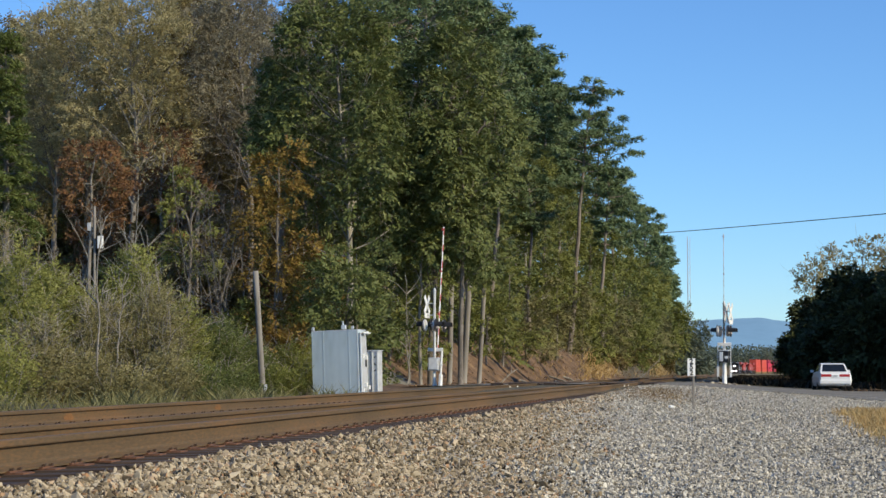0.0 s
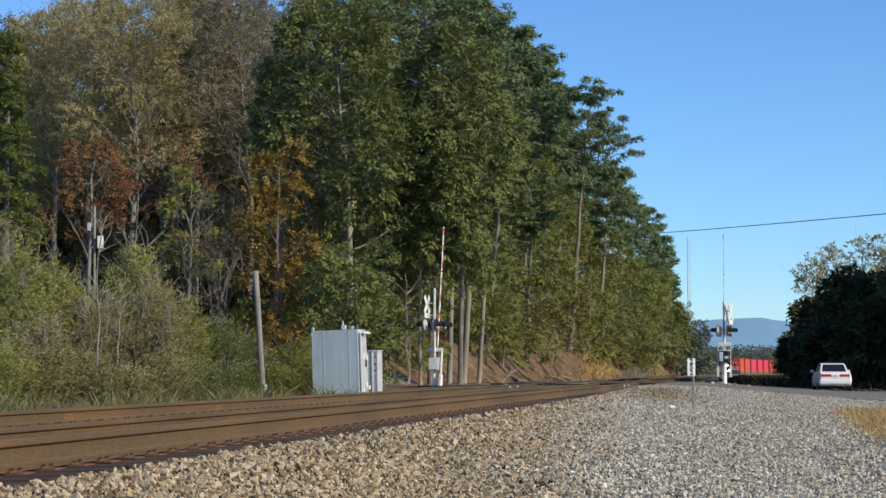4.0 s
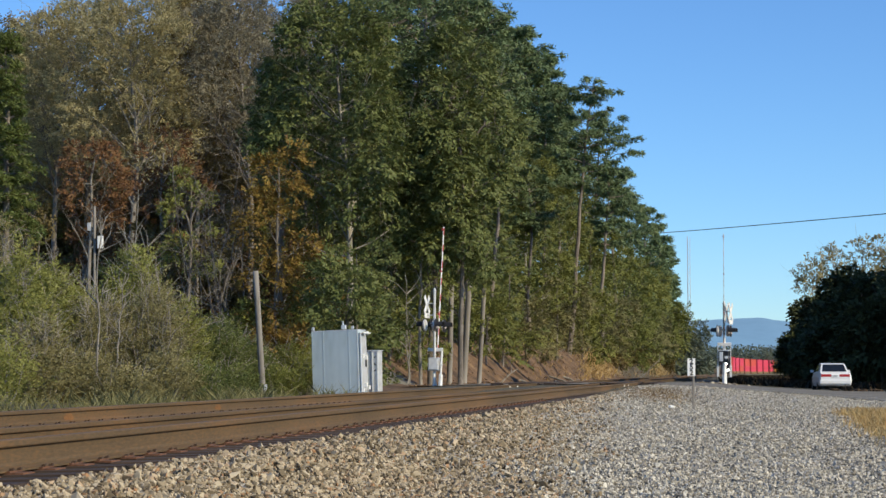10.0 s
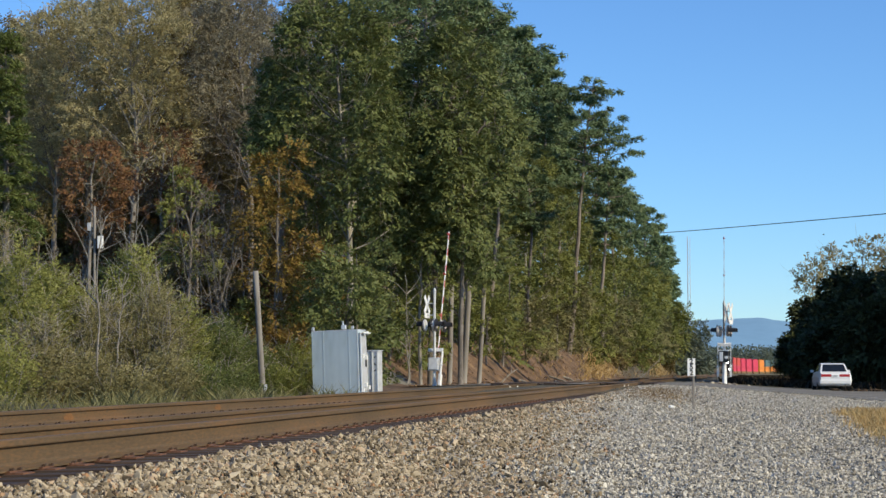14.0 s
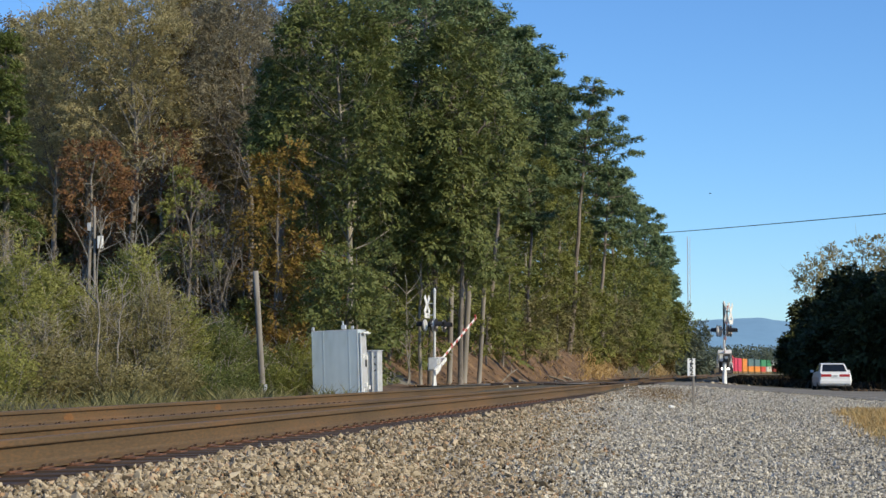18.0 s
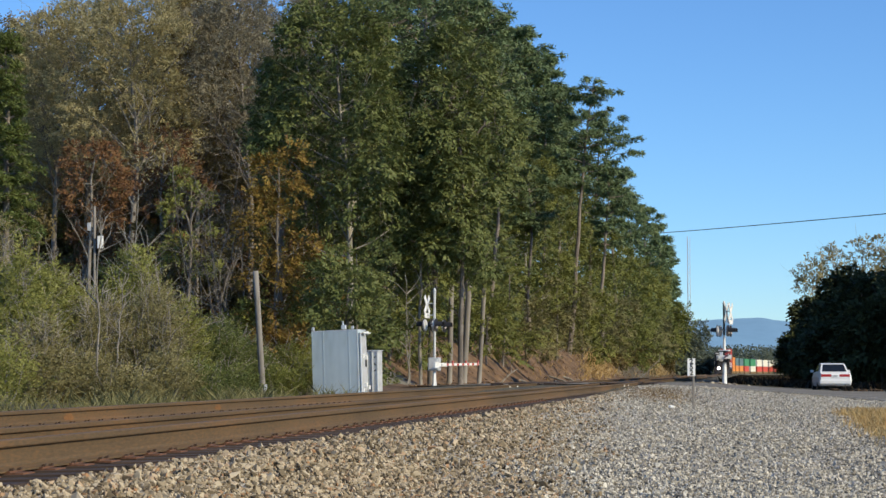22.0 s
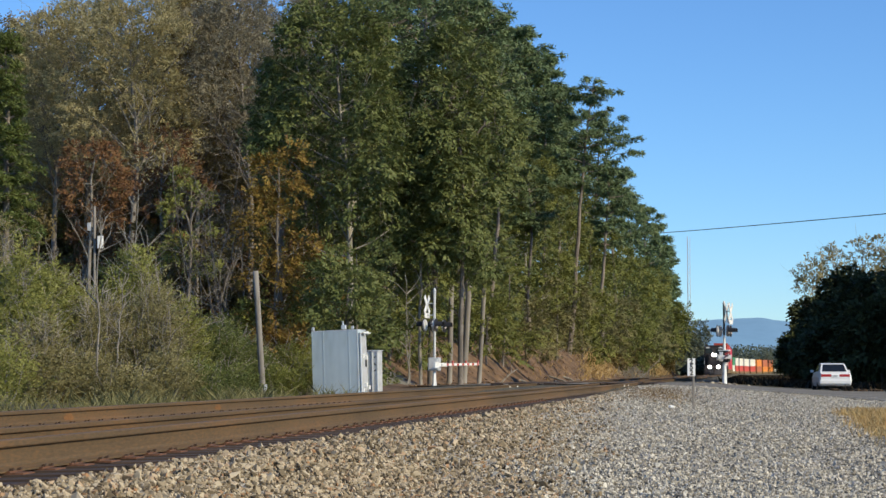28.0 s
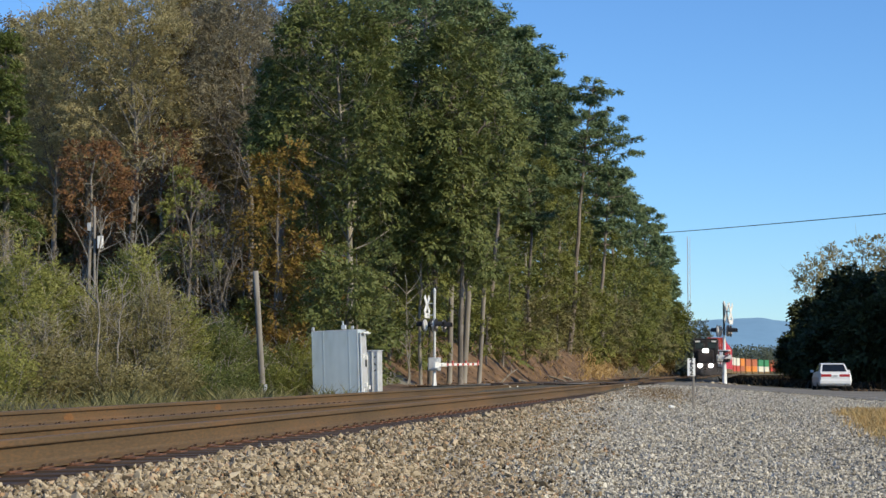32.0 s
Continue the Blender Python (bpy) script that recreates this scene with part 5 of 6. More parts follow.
def cable():
    p0 = np.array([at_px(1150, 470), 470, (659 - 413.7) * 470 / FOCAL + CAM_Z])
    p1 = np.array([at_px(1760, 103), 103, (659 - 361) * 103 / FOCAL + CAM_Z])
    t = np.linspace(0, 1, 30)[:, None]
    pts = p0 + (p1 - p0) * t
    pts[:, 2] -= (t * (1 - t) * 4)[:, 0] * 0.12
    g = Geo()
    g.tube(pts, np.linspace(0.1, 0.03, 30), 6)
    tagged(g.obj("overhead_cable", M_BLACK, None, "black overhead cable sagging across the sky", True), "", "cable")


cable()


# ---- small things about the crossing ----
M_PAINTMARK = plain("white_paint_mark", (0.75, 0.74, 0.70), 0.7)


def paint_mark(y, side, mid, h, label):
    """A dab of white paint on a rail's web."""
    off = (mid + side) / C_TRACK + 0.0125
    lift = lift_of(mid + side)
    for k, dy in enumerate((0.0, 2.1)):
        ob = part("paint_mark", block((0, -0.17, 0.035), (0.004, 0.17, 0.035 + h)), M_PAINTMARK, track, label)
        ob.matrix_basis = pose(xc(y + dy) + off + 0.006, y + dy, TIE_TOP + lift, 0, 0, TURN)


paint_mark(64.3, 0.7525, 0.0, 0.1, "white paint dab on the near rail")
paint_mark(63.9, 0.7525, SECOND, 0.1, "white paint dab on the farther rail")


M_RUSTSPOT = surf("bright_orange_rust", (0.112, 0.054, 0.020), (0.182, 0.083, 0.024), (0.252, 0.115, 0.032), 8, 0.85, 0, 0.2, 50)
for y in (22.4, 28.7):
    ring = [(0.15 * math.cos(a) * (1 + 0.25 * math.sin(3 * a + y)), 0.078 + 0.045 * math.sin(a) * (1 + 0.2 * math.cos(4 * a + y))) for a in np.linspace(0, 2 * math.pi, 18, endpoint=False)]
    g = Geo()
    g.add([(k * 0.002, p, q) for k in (0, 1) for p, q in ring], [tuple(range(17, -1, -1)), tuple(range(18, 36))] + [(j, (j + 1) % 18, 18 + (j + 1) % 18, 18 + j) for j in range(18)])
    ob = g.obj("rust_stain", M_RUSTSPOT, track, "bright orange rust stain on the rail")
    ob.matrix_basis = pose(xc(y) + (SECOND + 0.7525) / C_TRACK + 0.0135, y, TIE_TOP, 0, 0, TURN)


def crossing_panels():
    """Dark rubber strips beside the rails where the road crosses."""
    for mid in (0.0, SECOND):
        for u0, u1 in ((-0.62, 0.62), (0.83, 1.35), (-1.35, -0.83)):
            for k in range(5):
                y = 75.2 + 2.45 * k
                bm = block((u0, -1.2, -0.1), (u1, 1.2, 0.0), 0.01)
                ob = part("crossing_panel", bm, M_TIE, track, "dark rubber crossing panel")
                ob.matrix_basis = pose(xc(y) + mid / C_TRACK, y, RAIL_TOP - 0.004, 0, 0, TURN)


crossing_panels()


def fallen_log(x, d, length, r, turn, tilt, seed):
    rng = np.random.default_rng(seed)
    X = at_px(x, d)
    ob = thing("fallen_branch", pose(X, d, ground_at(X, d) + r * 0.6, 0, tilt, turn), "bare fallen branch lying on the clay bank", "branch", "fallen branches")
    t = np.linspace(0, 1, 7)
    pts = np.stack([(t - 0.5) * length, rng.normal(size=7) * 0.06, rng.normal(size=7) * 0.05], axis=1)
    g = Geo()
    g.tube(pts, r * (1 - 0.6 * t), 7)
    g.obj("limb", M_PALEBARK, ob, "", True)
    for k in range(6):
        q = pts[rng.integers(1, 7)]
        g = Geo()
        branch(g, rng, q, q + np.array([0.4, rng.normal() * 0.4, rng.uniform(0.1, 0.6)]), r * 0.4, r * 0.12, 0.15, 5, 5)
        g.obj("twig", M_PALEBARK, ob, "", True)


for k, (x, d, ln, turn, tilt) in enumerate([(885, 102, 2.6, 20, -38), (1010, 125, 3.4, -20, 24), (1025, 128, 2.6, 10, 28), (1000, 124, 2.2, 40, 20), (945, 114, 2.0, -15, 25), (1130, 175, 5.5, 10, -42)]):
    fallen_log(x, d, ln, 0.07, turn, tilt, 740 + k)


def rubble(x, d, n, spread, size, label, seed, stone=None):
    rng = np.random.default_rng(seed)
    X0 = at_px(x, d)
    heap = thing("rubble_heap", pose(X0, d, ground_at(X0, d)), label, "rubble")
    for k in range(n):
        dx, dy = rng.normal(size=2) * spread
        bm = bmesh.new()
        bmesh.ops.create_icosphere(bm, subdivisions=1, radius=size * rng.uniform(0.5, 1.2))
        for v in bm.verts:
            v.co *= rng.uniform(0.75, 1.2)
            v.co.z *= 0.7
        ob = part("lump", bm, stone or M_LONE, heap)
        ob.matrix_basis = pose(dx, dy, ground_at(X0 + dx, d + dy) - ground_at(X0, d) + 0.03, 0, 0, rng.uniform(0, 360))


rubble(1270, 87.6, 26, 0.55, 0.14, "pale broken rubble at the signal's foot", 801)
rubble(1540, 99, 20, 1.5, 0.2, "broken rubble beside the lane, coloured dark for the shade there", 802, M_RUSTSHADE)


def litter():
    d = 41.0
    x = at_px(1187, d)
    ob = part("litter_scrap", block((-0.06, -0.04, 0), (0.07, 0.04, 0.05), 0.015), M_WHITE)
    ob.matrix_world = pose(x, d, ground_at(x, d) + 0.04, 8, 5, 25)
    tagged(ob, "small scrap of white litter on the gravel", "litter")


litter()


# ---- loose stones and grass ----
def stone_shapes(n, points, seed):
    rng = np.random.default_rng(seed)
    out = []
    for i in range(n):
        bm = bmesh.new()
        pts = rng.normal(size=(points, 3))
        pts /= np.linalg.norm(pts, axis=1, keepdims=True)
        pts *= np.array([0.5, 0.4, 0.31]) * rng.uniform(0.8, 1.1, (points, 1))
        for q in pts:
            bm.verts.new(q)
        res = bmesh.ops.convex_hull(bm, input=bm.verts[:])
        loose = [v for v in bm.verts if not v.link_faces]
        bmesh.ops.delete(bm, geom=loose, context="VERTS")
        bm.verts.index_update()
        vs = np.array([v.co[:] for v in bm.verts])
        fs = [[v.index for v in f.verts] for f in bm.faces]
        bm.free()
        out.append((vs, fs))
    return out


def scatter_stones(name, places, sizes, shapes, material, label, seed):
    rng = np.random.default_rng(seed)
    n = len(places)
    q = rng.normal(size=(n, 4))
    q /= np.linalg.norm(q, axis=1, keepdims=True)
    w, x, y, z = q.T
    R = np.stack([1 - 2 * (y * y + z * z), 2 * (x * y - z * w), 2 * (x * z + y * w), 2 * (x * y + z * w), 1 - 2 * (x * x + z * z), 2 * (y * z - x * w), 2 * (x * z - y * w), 2 * (y * z + x * w), 1 - 2 * (x * x + y * y)], axis=1).reshape(n, 3, 3)
    which = rng.integers(0, len(shapes), n)
    g = Geo()
    for k, (vs, fs) in enumerate(shapes):
        sel = np.nonzero(which == k)[0]
        if not len(sel):
            continue
        P = np.einsum("nij,vj->nvi", R[sel], vs) * sizes[sel][:, None, None] + places[sel][:, None, :]
        m = len(vs)
        base = g.n + np.arange(len(sel)) * m
        g.v.append(P.reshape(-1, 3))
        for f in fs:
            g.f.extend((base[:, None] + np.array(f)[None, :]).tolist())
        g.n += len(sel) * m
    ob = g.obj(name, material, None, label)
    return tagged(ob, "", "stones", "", "stuff")


def stone_field(rng, y0, y1, density, u_lo, u_hi):
    area = (y1 - y0) * (u_hi - u_lo)
    n = int(area * density)
    y = rng.uniform(y0, y1, n)
    u = rng.uniform(u_lo, u_hi, n)
    keep = (y > (CAM_Z - land_z(u, y)) * 13.2) & (u < 5.4 + 0.085 * y) & (u > 1.2 + 0.04 * np.sin(y * 5.3) + 0.03 * np.sin(y * 13.1)) & (u > 4.0 - 0.42 * y)
    return u[keep], y[keep]


def grey_share(u, y):
    """How far the coarse pale ballast has given way to the fine grey gravel."""
    return ease(2.3, 4.2, u + 0.058 * (y - 14) + 0.15 * np.sin(y * 0.8))


def lone_stones(places, sizes, shapes):
    """The stones nearest to the eye, each an object on one of a few meshes."""
    rng = np.random.default_rng(33)
    meshes = []
    for vs, fs in shapes:
        g = Geo()
        g.add(vs, fs)
        meshes.append(g.mesh("stone", M_LONE))
    for p, s in zip(places, sizes):
        ob = new("stone", meshes[rng.integers(len(meshes))])
        ob.parent = ground
        ob.matrix_basis = pose(*p, *rng.uniform(0, 360, 3)) @ Matrix.Scale(s, 4)


def build_stones():
    rng = np.random.default_rng(91)
    fine, coarse, rough = stone_shapes(12, 9, 5), stone_shapes(8, 7, 6), stone_shapes(6, 6, 7)
    for nm, y0, y1, dens, size, shapes in (("near", 8.0, 16, 1000, 0.049, fine), ("mid", 16, 28, 420, 0.058, coarse), ("off", 28, 50, 190, 0.062, rough), ("last", 50, 72, 70, 0.066, rough)):
        u, y = stone_field(rng, y0, y1, dens, 0.92, 10.5)
        grey = rng.uniform(size=len(u)) < grey_share(u, y)
        s = size * rng.lognormal(0, 0.28, len(u)) * np.where(grey, 0.74, 1.0)
        z = land_z(u, y) + s * rng.uniform(-0.2, 0.2, len(u)) + np.where(u < 1.27, -0.02, 0.014)
        P = np.stack([path_x(y) + u, y, z], axis=1)
        if nm == "near":
            front = np.nonzero((y < 12.4) & (u < 2.6) & ~grey)[0][:280]
            lone_stones(P[front], s[front], shapes)
            rest = np.ones(len(u), bool)
            rest[front] = False
            P, s, grey = P[rest], s[rest], grey[rest]
        scatter_stones("ballast_stones", P[~grey], s[~grey], shapes, M_STONE, "loose pale tan ballast stones beside the rail", 1)
        scatter_stones("gravel_stones", P[grey], s[grey], rough, M_GRAVEL, "loose grey gravel beside the ballast", 2)
    # dirty stones between and behind the rails, their colour darkened for shadow
    n = 5200
    y = rng.uniform(9, 60, n)
    u = rng.uniform(-6.4, -1.0, n)
    s = 0.05 * rng.lognormal(0, 0.25, n)
    P = np.stack([path_x(y) + u, y, np.minimum(land_z(u, y), TIE_TOP - 0.035) + s * 0.1], axis=1)
    scatter_stones("track_stones", P, s, coarse, M_RUSTSHADE, "dusty rust-brown stones between the ties, darkened for shadow", 3)


build_stones()


def blades(g, rng, P, height, width, lean=0.35):
    n = len(P)
    h = height * rng.uniform(0.5, 1.25, n)
    a = rng.uniform(0, 2 * math.pi, n)
    side = np.stack([np.cos(a), np.sin(a), a * 0], axis=1) * (width * 0.5)
    tip = P + np.stack([rng.normal(size=n) * lean * h, rng.normal(size=n) * lean * h, h], axis=1)
    mid = P + (tip - P) * 0.55 + np.array([0, 0, 0.08]) * h[:, None]
    quad = np.stack([P - side, P + side, mid + side * 0.7, tip, mid - side * 0.7], axis=1).reshape(-1, 3)
    base = g.n
    g.v.append(quad)
    g.f.extend((base + np.arange(5 * n)).reshape(n, 5).tolist())
    g.n += 5 * n


def build_grass():
    rng = np.random.default_rng(17)
    # dry verge beside the gravel
    n = 20000
    y = rng.uniform(13, 43, n)
    x = 4.75 + (y - 16) * 0.183 + rng.exponential(0.9, n) + rng.normal(size=n) * 0.22 + 0.12 * np.sin(y * 0.9)
    P = np.stack([x, y, land_z(x - xc(y), y) - 0.01], axis=1)
    g = Geo()
    blades(g, rng, P, 0.2, 0.016, 0.5)
    tagged(g.obj("dry_verge_grass", L_GRASS, None, "dry straw-coloured grass at the gravel's edge"), "", "grass", "", "stuff")
    # thin dead weeds on the gravel near the marker post
    n = 3000
    y = rng.normal(54, 5, n).clip(42, 68)
    x = rng.normal(6.2, 0.55, n) + (y - 52) * 0.13 + 0.25 * np.sin(y * 1.9)
    P = np.stack([x, y, land_z(x - xc(y), y) - 0.01], axis=1)
    g = Geo()
    blades(g, rng, P, 0.06, 0.03, 1.2)
    tagged(g.obj("dead_weeds", L_DEAD, None, "flat dead weeds on the gravel by the marker"), "", "grass", "", "stuff")
    # green weeds behind the track
    n = 26000
    y = 16 + 50 * rng.uniform(size=n) ** 0.8
    u = -6.7 - rng.exponential(2.2, n)
    P = np.stack([path_x(y) + u, y, land_z(u, y) - 0.02], axis=1)
    g = Geo()
    keep = (u > -15) & (y < 55) & (np.sin(y * 1.7 + u) + np.sin(y * 0.63 + 2 * u) + rng.normal(size=n) * 0.7 > 0.5)
    blades(g, rng, P[keep], 0.25 + 0.4 * rng.uniform(size=keep.sum()) ** 2, 0.03, 0.6)
    tagged(g.obj("trackside_weeds", L_WEED, None, "rank green weeds behind the track"), "", "grass", "", "stuff")
    # leaf litter and tufts over the bank
    n = 7000
    y = 76 + 340 * rng.uniform(size=n) ** 1.4
    u = -8.4 - rng.uniform(0, 7, n)
    P = np.stack([path_x(y) + u, y, land_z(u, y) + 0.05], axis=1)
    g = Geo()
    g.leaves(P + rng.normal(size=P.shape) * np.array([0.1, 0.1, 0.03]), 0.09 + 0.0006 * y, rng, 0.6, 1.2, three=True)
    tagged(g.obj("bank_leaf_litter", L_LITTER, None, "brown fallen leaves over the clay bank"), "", "leaf litter", "", "stuff")
    # rough growth added right of the line beyond the crossing, coloured dark as shade
    n = 22000
    y = 108 + 480 * rng.uniform(size=n) ** 1.4
    u = 3.6 + rng.uniform(0, 12, n) * (0.5 + y / 300)
    P = np.stack([path_x(y) + u, y, land_z(u, y) - 0.02], axis=1)
    g = Geo()
    blades(g, rng, P, 0.42, 0.2, 0.6)
    tagged(g.obj("shade_dark_growth", L_BROWN, None, "added rough growth beside the line, coloured dark brown for shade"), "", "grass", "", "stuff")
    # straw on the clay bank
    n = 18000
    y = 128 + 280 * rng.uniform(size=n) ** 1.3
    u = -rng.uniform(9.0, 12.5, n) - rng.exponential(0.8, n)
    bear = 784 + FOCAL * (path_x(y) + u) / y
    keep = (np.abs(bear - 1058) + rng.normal(size=n) * 9 < 26) | (np.abs(bear - 1166) + rng.normal(size=n) * 6 < 8) | (rng.uniform(size=n) < 0.02)
    P = np.stack([path_x(y) + u, y, land_z(u, y) - 0.02], axis=1)[keep]
    g = Geo()
    blades(g, rng, P, 0.5, 0.07, 0.5)
    tagged(g.obj("bank_straw", L_GRASS, None, "pale dry grass on the clay bank"), "", "grass", "", "stuff")


build_grass()


# ---- the train ----
SPEED = 14.6
Y_END = 222.0
S_END = arc_of_y(Y_END)


def loco_s(t):
    return S_END + SPEED * (32 - t)


def corrugated(c, name):
    return surf(name, tuple(v * 0.62 for v in c), c, tuple(min(1, v * 1.25) for v in c), 0.7, 0.6, 0.0, 0.05, 9)


PAINT = {
    "crimson": (corrugated((0.60, 0.045, 0.085), "crimson_container_paint"), "crimson red"),
    "orange": (corrugated((0.72, 0.24, 0.035), "orange_container_paint"), "orange"),
    "green": (corrugated((0.05, 0.24, 0.10), "green_container_paint"), "green"),
    "teal": (corrugated((0.10, 0.17, 0.17), "teal_container_paint"), "dull teal"),
    "white": (corrugated((0.72, 0.68, 0.55), "cream_container_paint"), "cream white"),
    "red": (corrugated((0.55, 0.07, 0.04), "red_container_paint"), "red"),
    "maroon": (corrugated((0.20, 0.025, 0.03), "maroon_container_paint"), "dull maroon"),
    "rust": (corrugated((0.45, 0.13, 0.05), "rust_container_paint"), "rust brown"),
}
M_CARFRAME = surf("dirty_yellow_wagon_steel", (0.10, 0.07, 0.03), (0.2, 0.13, 0.05), (0.3, 0.2, 0.08), 1.5, 0.8)
M_WHEELSTEEL = surf("brown_wheel_steel", (0.03, 0.022, 0.018), (0.07, 0.05, 0.04), (0.13, 0.1, 0.08), 3, 0.7, 0.3)
M_LOCO = surf("dark_locomotive_paint", (0.014, 0.012, 0.012), (0.025, 0.02, 0.02), (0.045, 0.035, 0.032), 1.5, 0.5)
M_LOCORED = surf("dull_red_locomotive_paint", (0.24, 0.03, 0.022), (0.40, 0.05, 0.035), (0.50, 0.08, 0.055), 1.5, 0.5)
M_LAMP = plain("lit_headlamp", (1.0, 0.95, 0.85), 0.3, 0.0, 60.0)


def container_mesh(length=16.15, w=2.59, h=2.88):
    """A corrugated steel box, with posts at its corners."""
    g = Geo()
    n = 52
    for s in (-1, 1):
        vs, fs = [], []
        for k in range(n + 1):
            y = -length / 2 + 0.12 + (length - 0.24) * k / n
            o = w / 2 - (0.035 if (k // 1) % 2 else 0.0)
            vs += [(s * o, y, 0.12), (s * o, y, h - 0.1)]
            if k:
                fs.append((2 * k - 2, 2 * k, 2 * k + 1, 2 * k - 1) if s > 0 else (2 * k - 2, 2 * k - 1, 2 * k + 1, 2 * k))
        g.add(vs, fs)
    g.box((-w / 2 + 0.04, -length / 2 + 0.05, 0.05), (w / 2 - 0.04, length / 2 - 0.05, h - 0.03))
    for sx in (-1, 1):
        for sy in (-1, 1):
            cx, cy = sx * (w / 2 - 0.08), sy * (length / 2 - 0.08)
            g.box((cx - 0.08, cy - 0.08, 0), (cx + 0.08, cy + 0.08, h))
        g.box((sx * (w / 2 - 0.05) - 0.05, -length / 2, 0), (sx * (w / 2 - 0.05) + 0.05, length / 2, 0.14))
        g.box((sx * (w / 2 - 0.05) - 0.05, -length / 2, h - 0.12), (sx * (w / 2 - 0.05) + 0.05, length / 2, h))
    return g


CONT = {k: container_mesh().mesh("container_body", v[0]) for k, v in PAINT.items()}


def wagon():
    ob = thing("well_wagon", pose(0, 0, -80), "dirty yellow well wagon of the container train", "wagon", "well wagons")
    g = Geo()
    for s in (-1, 1):
        g.box((s * 1.38 - 0.07, -8.7, 0.25), (s * 1.38 + 0.07, 8.7, 1.05))
        g.box((s * 1.45 - 0.02, -8.7, 0.95), (s * 1.45 + 0.02, 8.7, 1.05))
    g.box((-1.35, -8.6, 0.22), (1.35, 8.6, 0.32))
    for s in (-1, 1):
        g.box((-1.3, s * 9.2 - 0.4, 0.75), (1.3, s * 9.2 + 0.4, 1.15))
        g.box((-0.15, s * 10.6 - 0.1, 0.7), (0.15, s * 10.6 + 0.1, 0.95))
    g.obj("body", M_CARFRAME, ob)
    for s in (-1, 1):
        g = Geo()
        for sx in (-1, 1):
            g.box((sx * 1.0 - 0.08, s * 9.3 - 1.2, 0.35), (sx * 1.0 + 0.08, s * 9.3 + 1.2, 0.62))
        g.box((-1.0, s * 9.3 - 0.2, 0.4), (1.0, s * 9.3 + 0.2, 0.7))
        g.obj("truck", M_WHEELSTEEL, ob)
        for o in (-0.88, 0.88):
            g = Geo()
            for sx in (-0.75, 0.75):
                g.tube([(sx - 0.07, s * 9.3 + o, 0.46), (sx + 0.07, s * 9.3 + o, 0.46)], 0.46, 14)
            g.tube([(-0.8, s * 9.3 + o, 0.46), (0.8, s * 9.3 + o, 0.46)], 0.08, 8)
            g.obj("wheelset", M_WHEELSTEEL, ob)
    return ob


def container_thing(paint, first):
    ob = new("container", CONT[paint])
    return tagged(ob, PAINT[paint][1] + " corrugated freight container on a well wagon", "container", "train containers")


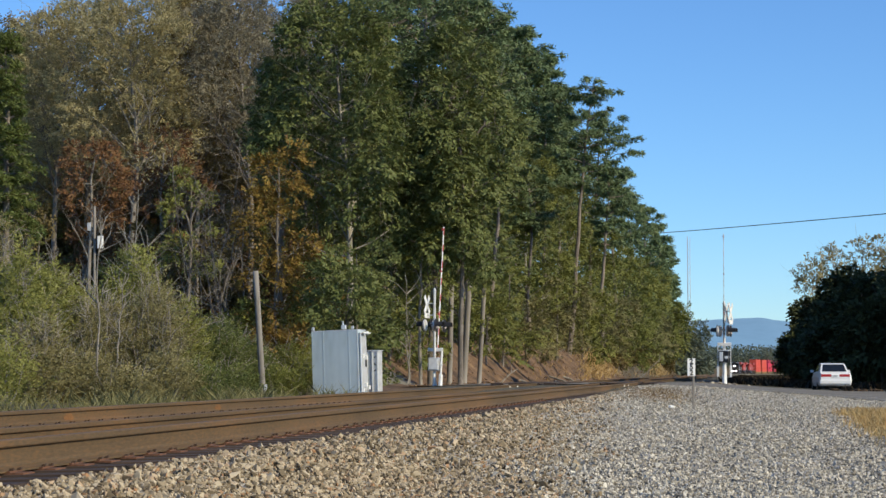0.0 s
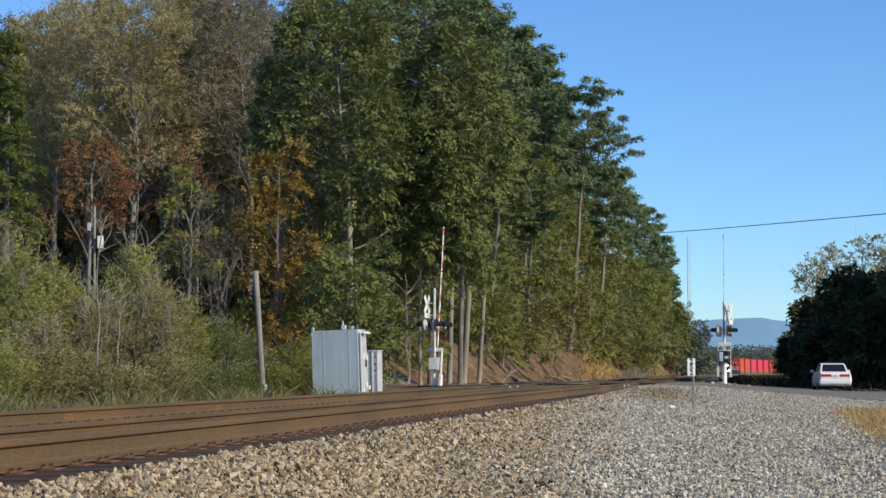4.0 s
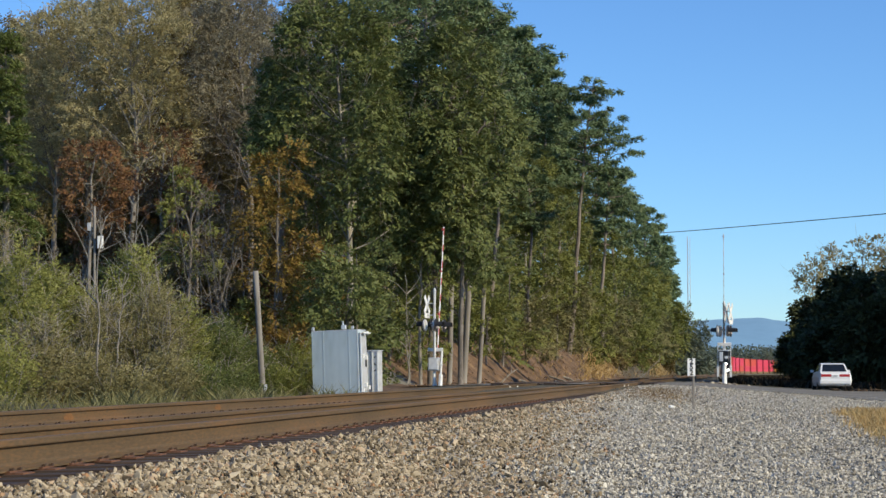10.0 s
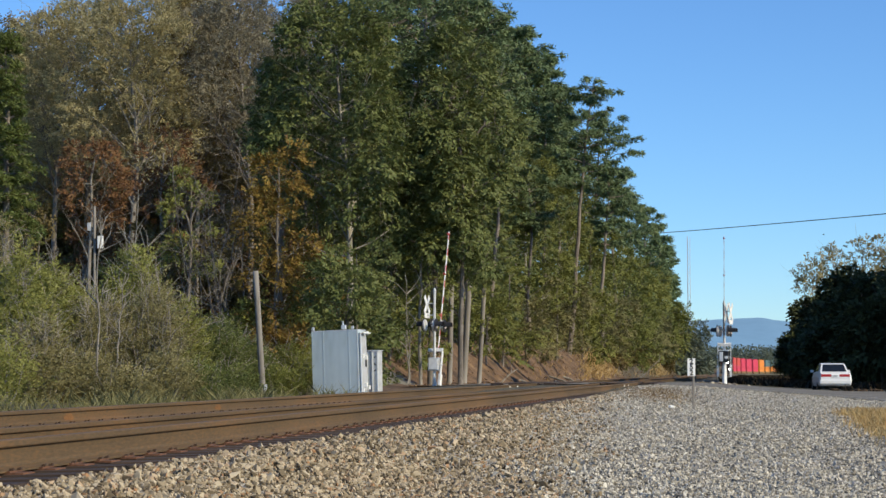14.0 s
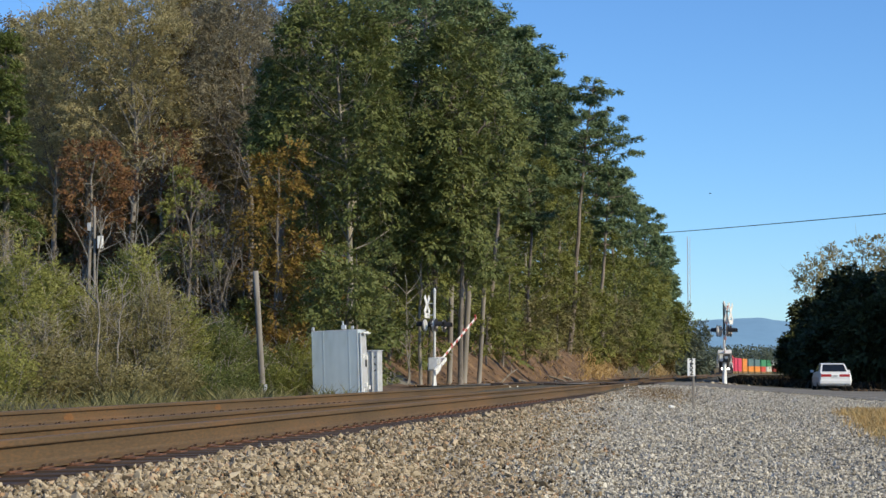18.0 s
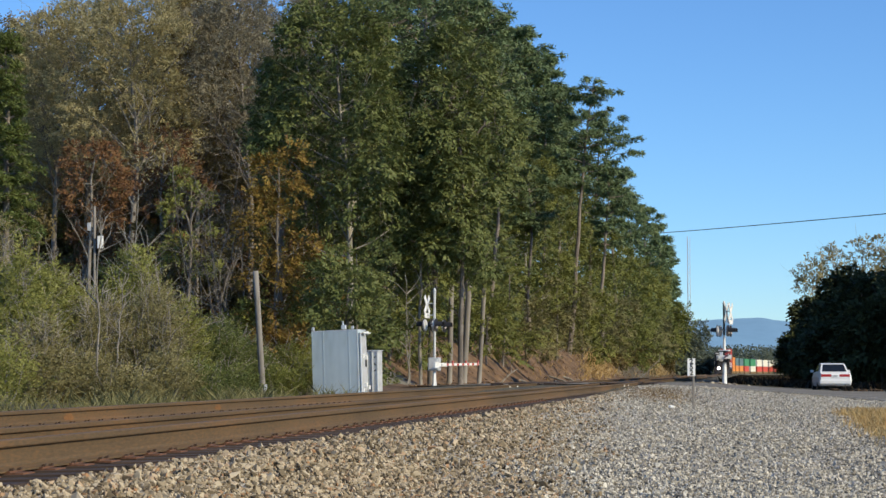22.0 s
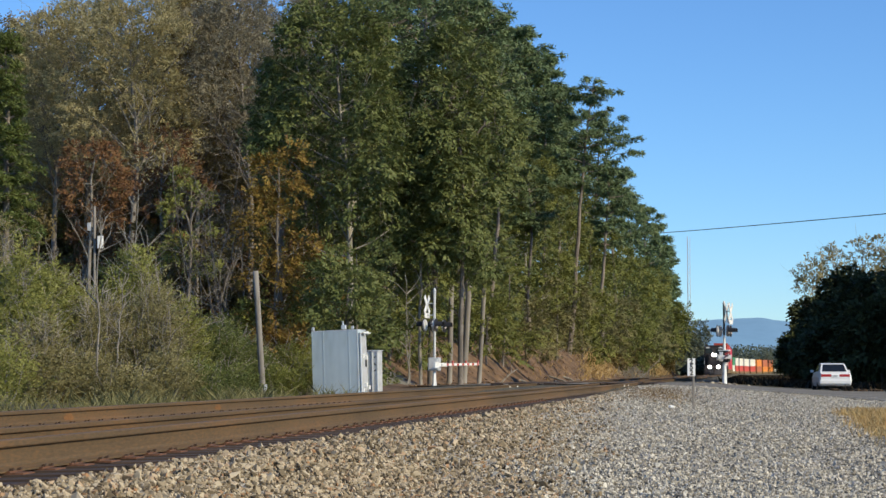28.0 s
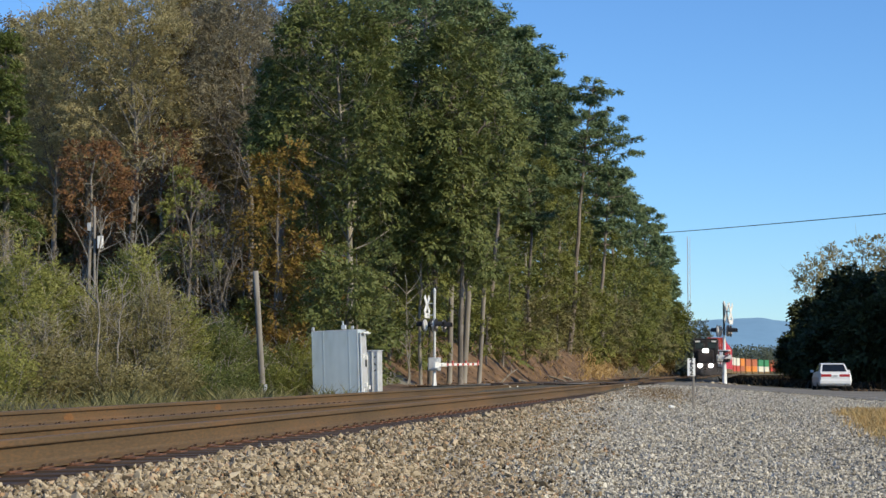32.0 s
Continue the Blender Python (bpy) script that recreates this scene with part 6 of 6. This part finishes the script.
def locomotive(lit=True):
    ob = thing("locomotive", pose(0, 0, -80), "dark diesel locomotive with lit headlamps" if lit else "dull red trailing diesel locomotive behind the first", "locomotive", "locomotives")
    part("frame", block((-1.5, 0.6, 1.15), (1.5, 22.0, 1.55), 0.03), M_LOCO, ob)
    part("hood", block((-0.95, 5.2, 1.55), (0.95, 20.6, 4.25), 0.06), M_LOCO if lit else M_LOCORED, ob)
    part("radiator_wing", block((-1.55, 16.5, 3.7), (1.55, 20.8, 4.65), 0.08), M_LOCORED, ob, "dull red radiator section")
    part("hood_roof", block((-0.98, 5.2, 4.25), (0.98, 16.5, 4.55), 0.08), M_LOCO, ob)
    cab = part("cab", block((-1.52, 2.6, 1.55), (1.52, 5.2, 4.45), 0.1), M_LOCO if lit else M_LOCORED, ob)
    part("cab_roof", block((-1.45, 2.55, 4.45), (1.45, 5.25, 4.62), 0.07), M_LOCO, cab)
    for s in (-1, 1):
        part("windscreen", block((s * 0.78 - 0.5, 2.57, 3.35), (s * 0.78 + 0.5, 2.62, 4.1), 0.02), M_GLASS, cab)
        part("side_window", block((s * 1.53 - 0.01, 3.2, 3.3), (s * 1.53 + 0.01, 4.7, 4.0)), M_GLASS, cab)
        part("number_board", block((s * 1.0 - 0.3, 2.55, 4.15), (s * 1.0 + 0.3, 2.6, 4.35), 0.01), M_WHITE, cab)
    part("nose", block((-0.95, 1.1, 1.55), (0.95, 2.6, 3.2), 0.12), M_LOCO, ob)
    part("headlamp_case", block((-0.32, 1.06, 2.95), (0.32, 1.2, 3.25), 0.03), M_LOCO, ob)
    for s in (-1, 1):
        part("headlamp", disc((s * 0.14, 1.05, 3.1), (0, -1, 0), 0.21, 0.03, 16), M_LAMP if lit else M_GLASS, ob, "lit headlamp" if lit else "")
        part("ditch_lamp", disc((s * 0.66, 0.5, 1.25), (0, -1, 0), 0.24, 0.03, 16), M_LAMP if lit else M_GLASS, ob, "lit ditch lamp" if lit else "")
        for y in np.arange(0.8, 21.5, 2.3):
            part("handrail_post", rod((s * 1.45, y, 1.55), (s * 1.45, y, 2.6), 0.02, 0.02, 6), M_WHITE, ob)
        part("handrail", rod((s * 1.45, 0.8, 2.6), (s * 1.45, 21.5, 2.6), 0.02, 0.02, 6), M_WHITE, ob)
        part("step_well", block((s * 1.3 - 0.25, 0.55, 0.4), (s * 1.3 + 0.25, 1.0, 1.2), 0.02), M_LOCO, ob)
    g = Geo()
    g.add([(-1.45, 0.35, 0.12), (0, 0.0, 0.12), (1.45, 0.35, 0.12), (-1.45, 0.6, 1.1), (0, 0.5, 1.1), (1.45, 0.6, 1.1), (-1.45, 0.7, 0.12), (1.45, 0.7, 0.12), (-1.45, 0.75, 1.1), (1.45, 0.75, 1.1)],
          [(0, 1, 4, 3), (1, 2, 5, 4), (0, 3, 8, 6), (2, 7, 9, 5), (3, 4, 5, 9, 8), (0, 6, 7, 2, 1)])
    g.obj("snow_plough", M_LOCO, ob)
    part("coupler", block((-0.15, -0.3, 0.75), (0.15, 0.6, 1.0), 0.04), M_WHEELSTEEL, ob)
    part("fuel_tank", block((-1.35, 8.2, 0.35), (1.35, 14.2, 1.15), 0.15), M_LOCO, ob)
    for y0 in (4.0, 18.3):
        g = Geo()
        for s in (-1, 1):
            g.box((s * 1.05 - 0.12, y0 - 2.3, 0.4), (s * 1.05 + 0.12, y0 + 2.3, 0.85))
        g.obj("truck", M_WHEELSTEEL, ob)
        for o in (-1.7, 0, 1.7):
            g = Geo()
            for sx in (-0.75, 0.75):
                g.tube([(sx - 0.07, y0 + o, 0.53), (sx + 0.07, y0 + o, 0.53)], 0.53, 16)
            g.tube([(-0.8, y0 + o, 0.53), (0.8, y0 + o, 0.53)], 0.09, 8)
            g.obj("wheelset", M_WHEELSTEEL, ob)
    return ob


def train_pose(s, ride=0.0):
    """Where a vehicle stands whose middle is s metres along the line, its back end pointing away along it."""
    a, b = on_path(s - 7.5), on_path(s + 7.5)
    mid = (a + b) / 2
    w = b - a
    return Matrix.Translation((mid[0], mid[1], mid[2] + ride)) @ Matrix.Rotation(math.atan2(-w[0], w[1]), 4, "Z")


FRONT_GAP = arc_of_y(756.0) - loco_s(0)  # from the front to the far bend when the film begins


def paints(dist):
    """Colours of the upper and lower box, by the time at which they pass the far bend."""
    late = (dist - FRONT_GAP) / SPEED
    for upto, pair in ((-4, ("maroon", "maroon")), (2.6, ("red", "red")), (5.4, ("crimson", "crimson")), (7.2, ("crimson", "red")), (10.5, ("red", "crimson")), (14.9, ("crimson", "crimson")), (16.4, ("orange", "orange")), (18.2, ("teal", "orange")), (19.9, ("green", "red")), (21.4, ("green", "white")), (27.2, ("white", "red")), (29, ("orange", "rust")), (33, ("rust", "orange")), (35, ("green", "white"))):
        if late < upto:
            return pair
    return ("rust", "red")


TRAIN = [(locomotive(), 0.0, 0.0), (locomotive(False), 22.8, 0.0), (locomotive(False), 45.6, 0.0)]
first_wagon = wagon()
dist = 80.5
while dist < 800:
    w = first_wagon if dist == 80.5 else copy_thing(first_wagon, pose(0, 0, -80))
    TRAIN.append((w, dist, 0.0))
    up, low = paints(dist)
    TRAIN.append((container_thing(low, True), dist, 0.33))
    TRAIN.append((container_thing(up, False), dist, 3.19))
    dist += 21.7

GATE = [(0, 81), (12.9, 81), (13.5, 79), (14.0, 74), (14.5, 66), (15.2, 56), (16.0, 46), (16.5, 40), (17.1, 32.7), (17.7, 24.8), (18.3, 17.7), (18.9, 11), (19.5, 4.6), (20.0, 2.0), (20.5, 0.5), (32, 0.5)]


M_BIRD = plain("dark_bird_plumage", (0.03, 0.028, 0.026), 0.8)


def build_bird():
    bird = thing("bird", pose(200, 230, 60), "small dark bird flying over the crossing", "bird")
    g = Geo()
    t = np.linspace(0, 1, 7)
    g.tube(np.stack([t * 0, (t - 0.4) * 0.3, t * 0], axis=1), 0.012 + 0.045 * np.sin(math.pi * t) ** 0.7, 8)
    g.obj("body", M_BIRD, bird, "", True)
    for s in (-1, 1):
        g = Geo()
        g.add([(s * 0.03, 0.05, 0.02), (s * 0.16, 0.07, 0.07), (s * 0.30, -0.02, 0.05), (s * 0.15, -0.06, 0.05), (s * 0.03, -0.07, 0.01), (s * 0.15, 0.0, 0.045)], [(0, 1, 3, 4), (1, 2, 3), (0, 5, 4), (1, 5, 3)])
        g.obj("wing", M_BIRD, bird)
    g = Geo()
    g.add([(-0.015, -0.1, 0), (0.015, -0.1, 0), (0.05, -0.2, 0), (-0.05, -0.2, 0), (0, -0.14, 0.012)], [(0, 1, 4), (1, 2, 4), (2, 3, 4), (3, 0, 4), (0, 3, 2, 1)])
    g.obj("tail", M_BIRD, bird)
    return bird


bird = build_bird()
FLIGHT = [(0, 2150, 700), (8, 1770, 545), (13, 1520, 430), (14, 1472, 411), (16, 1372, 373), (18.6, 1234, 321), (19.7, 1157, 293), (21, 1065, 262), (26, 720, 150), (32, 300, 20)]


def motions():
    d = 230.0
    walk(bird, [(t, pose(at_px(x, d), d + 0.3 * t, (659 - y) * d / FOCAL + CAM_Z, 12, 0, 80)) for t, x, y in FLIGHT])
    times = [0, 2, 4, 6, 8, 10, 12, 14, 16, 18, 20, 22, 24, 26, 28, 30, 32]
    for ob, behind, ride in TRAIN:
        walk(ob, [(t, train_pose(loco_s(t) + behind, ride)) for t in times])
    for arm, turn, lift in ((arm_left, turn_left, 0.97), (arm_right, turn_right, 1.37)):
        walk(arm, [(t, Matrix.Translation((0, 0, lift)) @ turn @ Matrix.Rotation(-radians(a), 4, "Y")) for t, a in GATE])


motions()
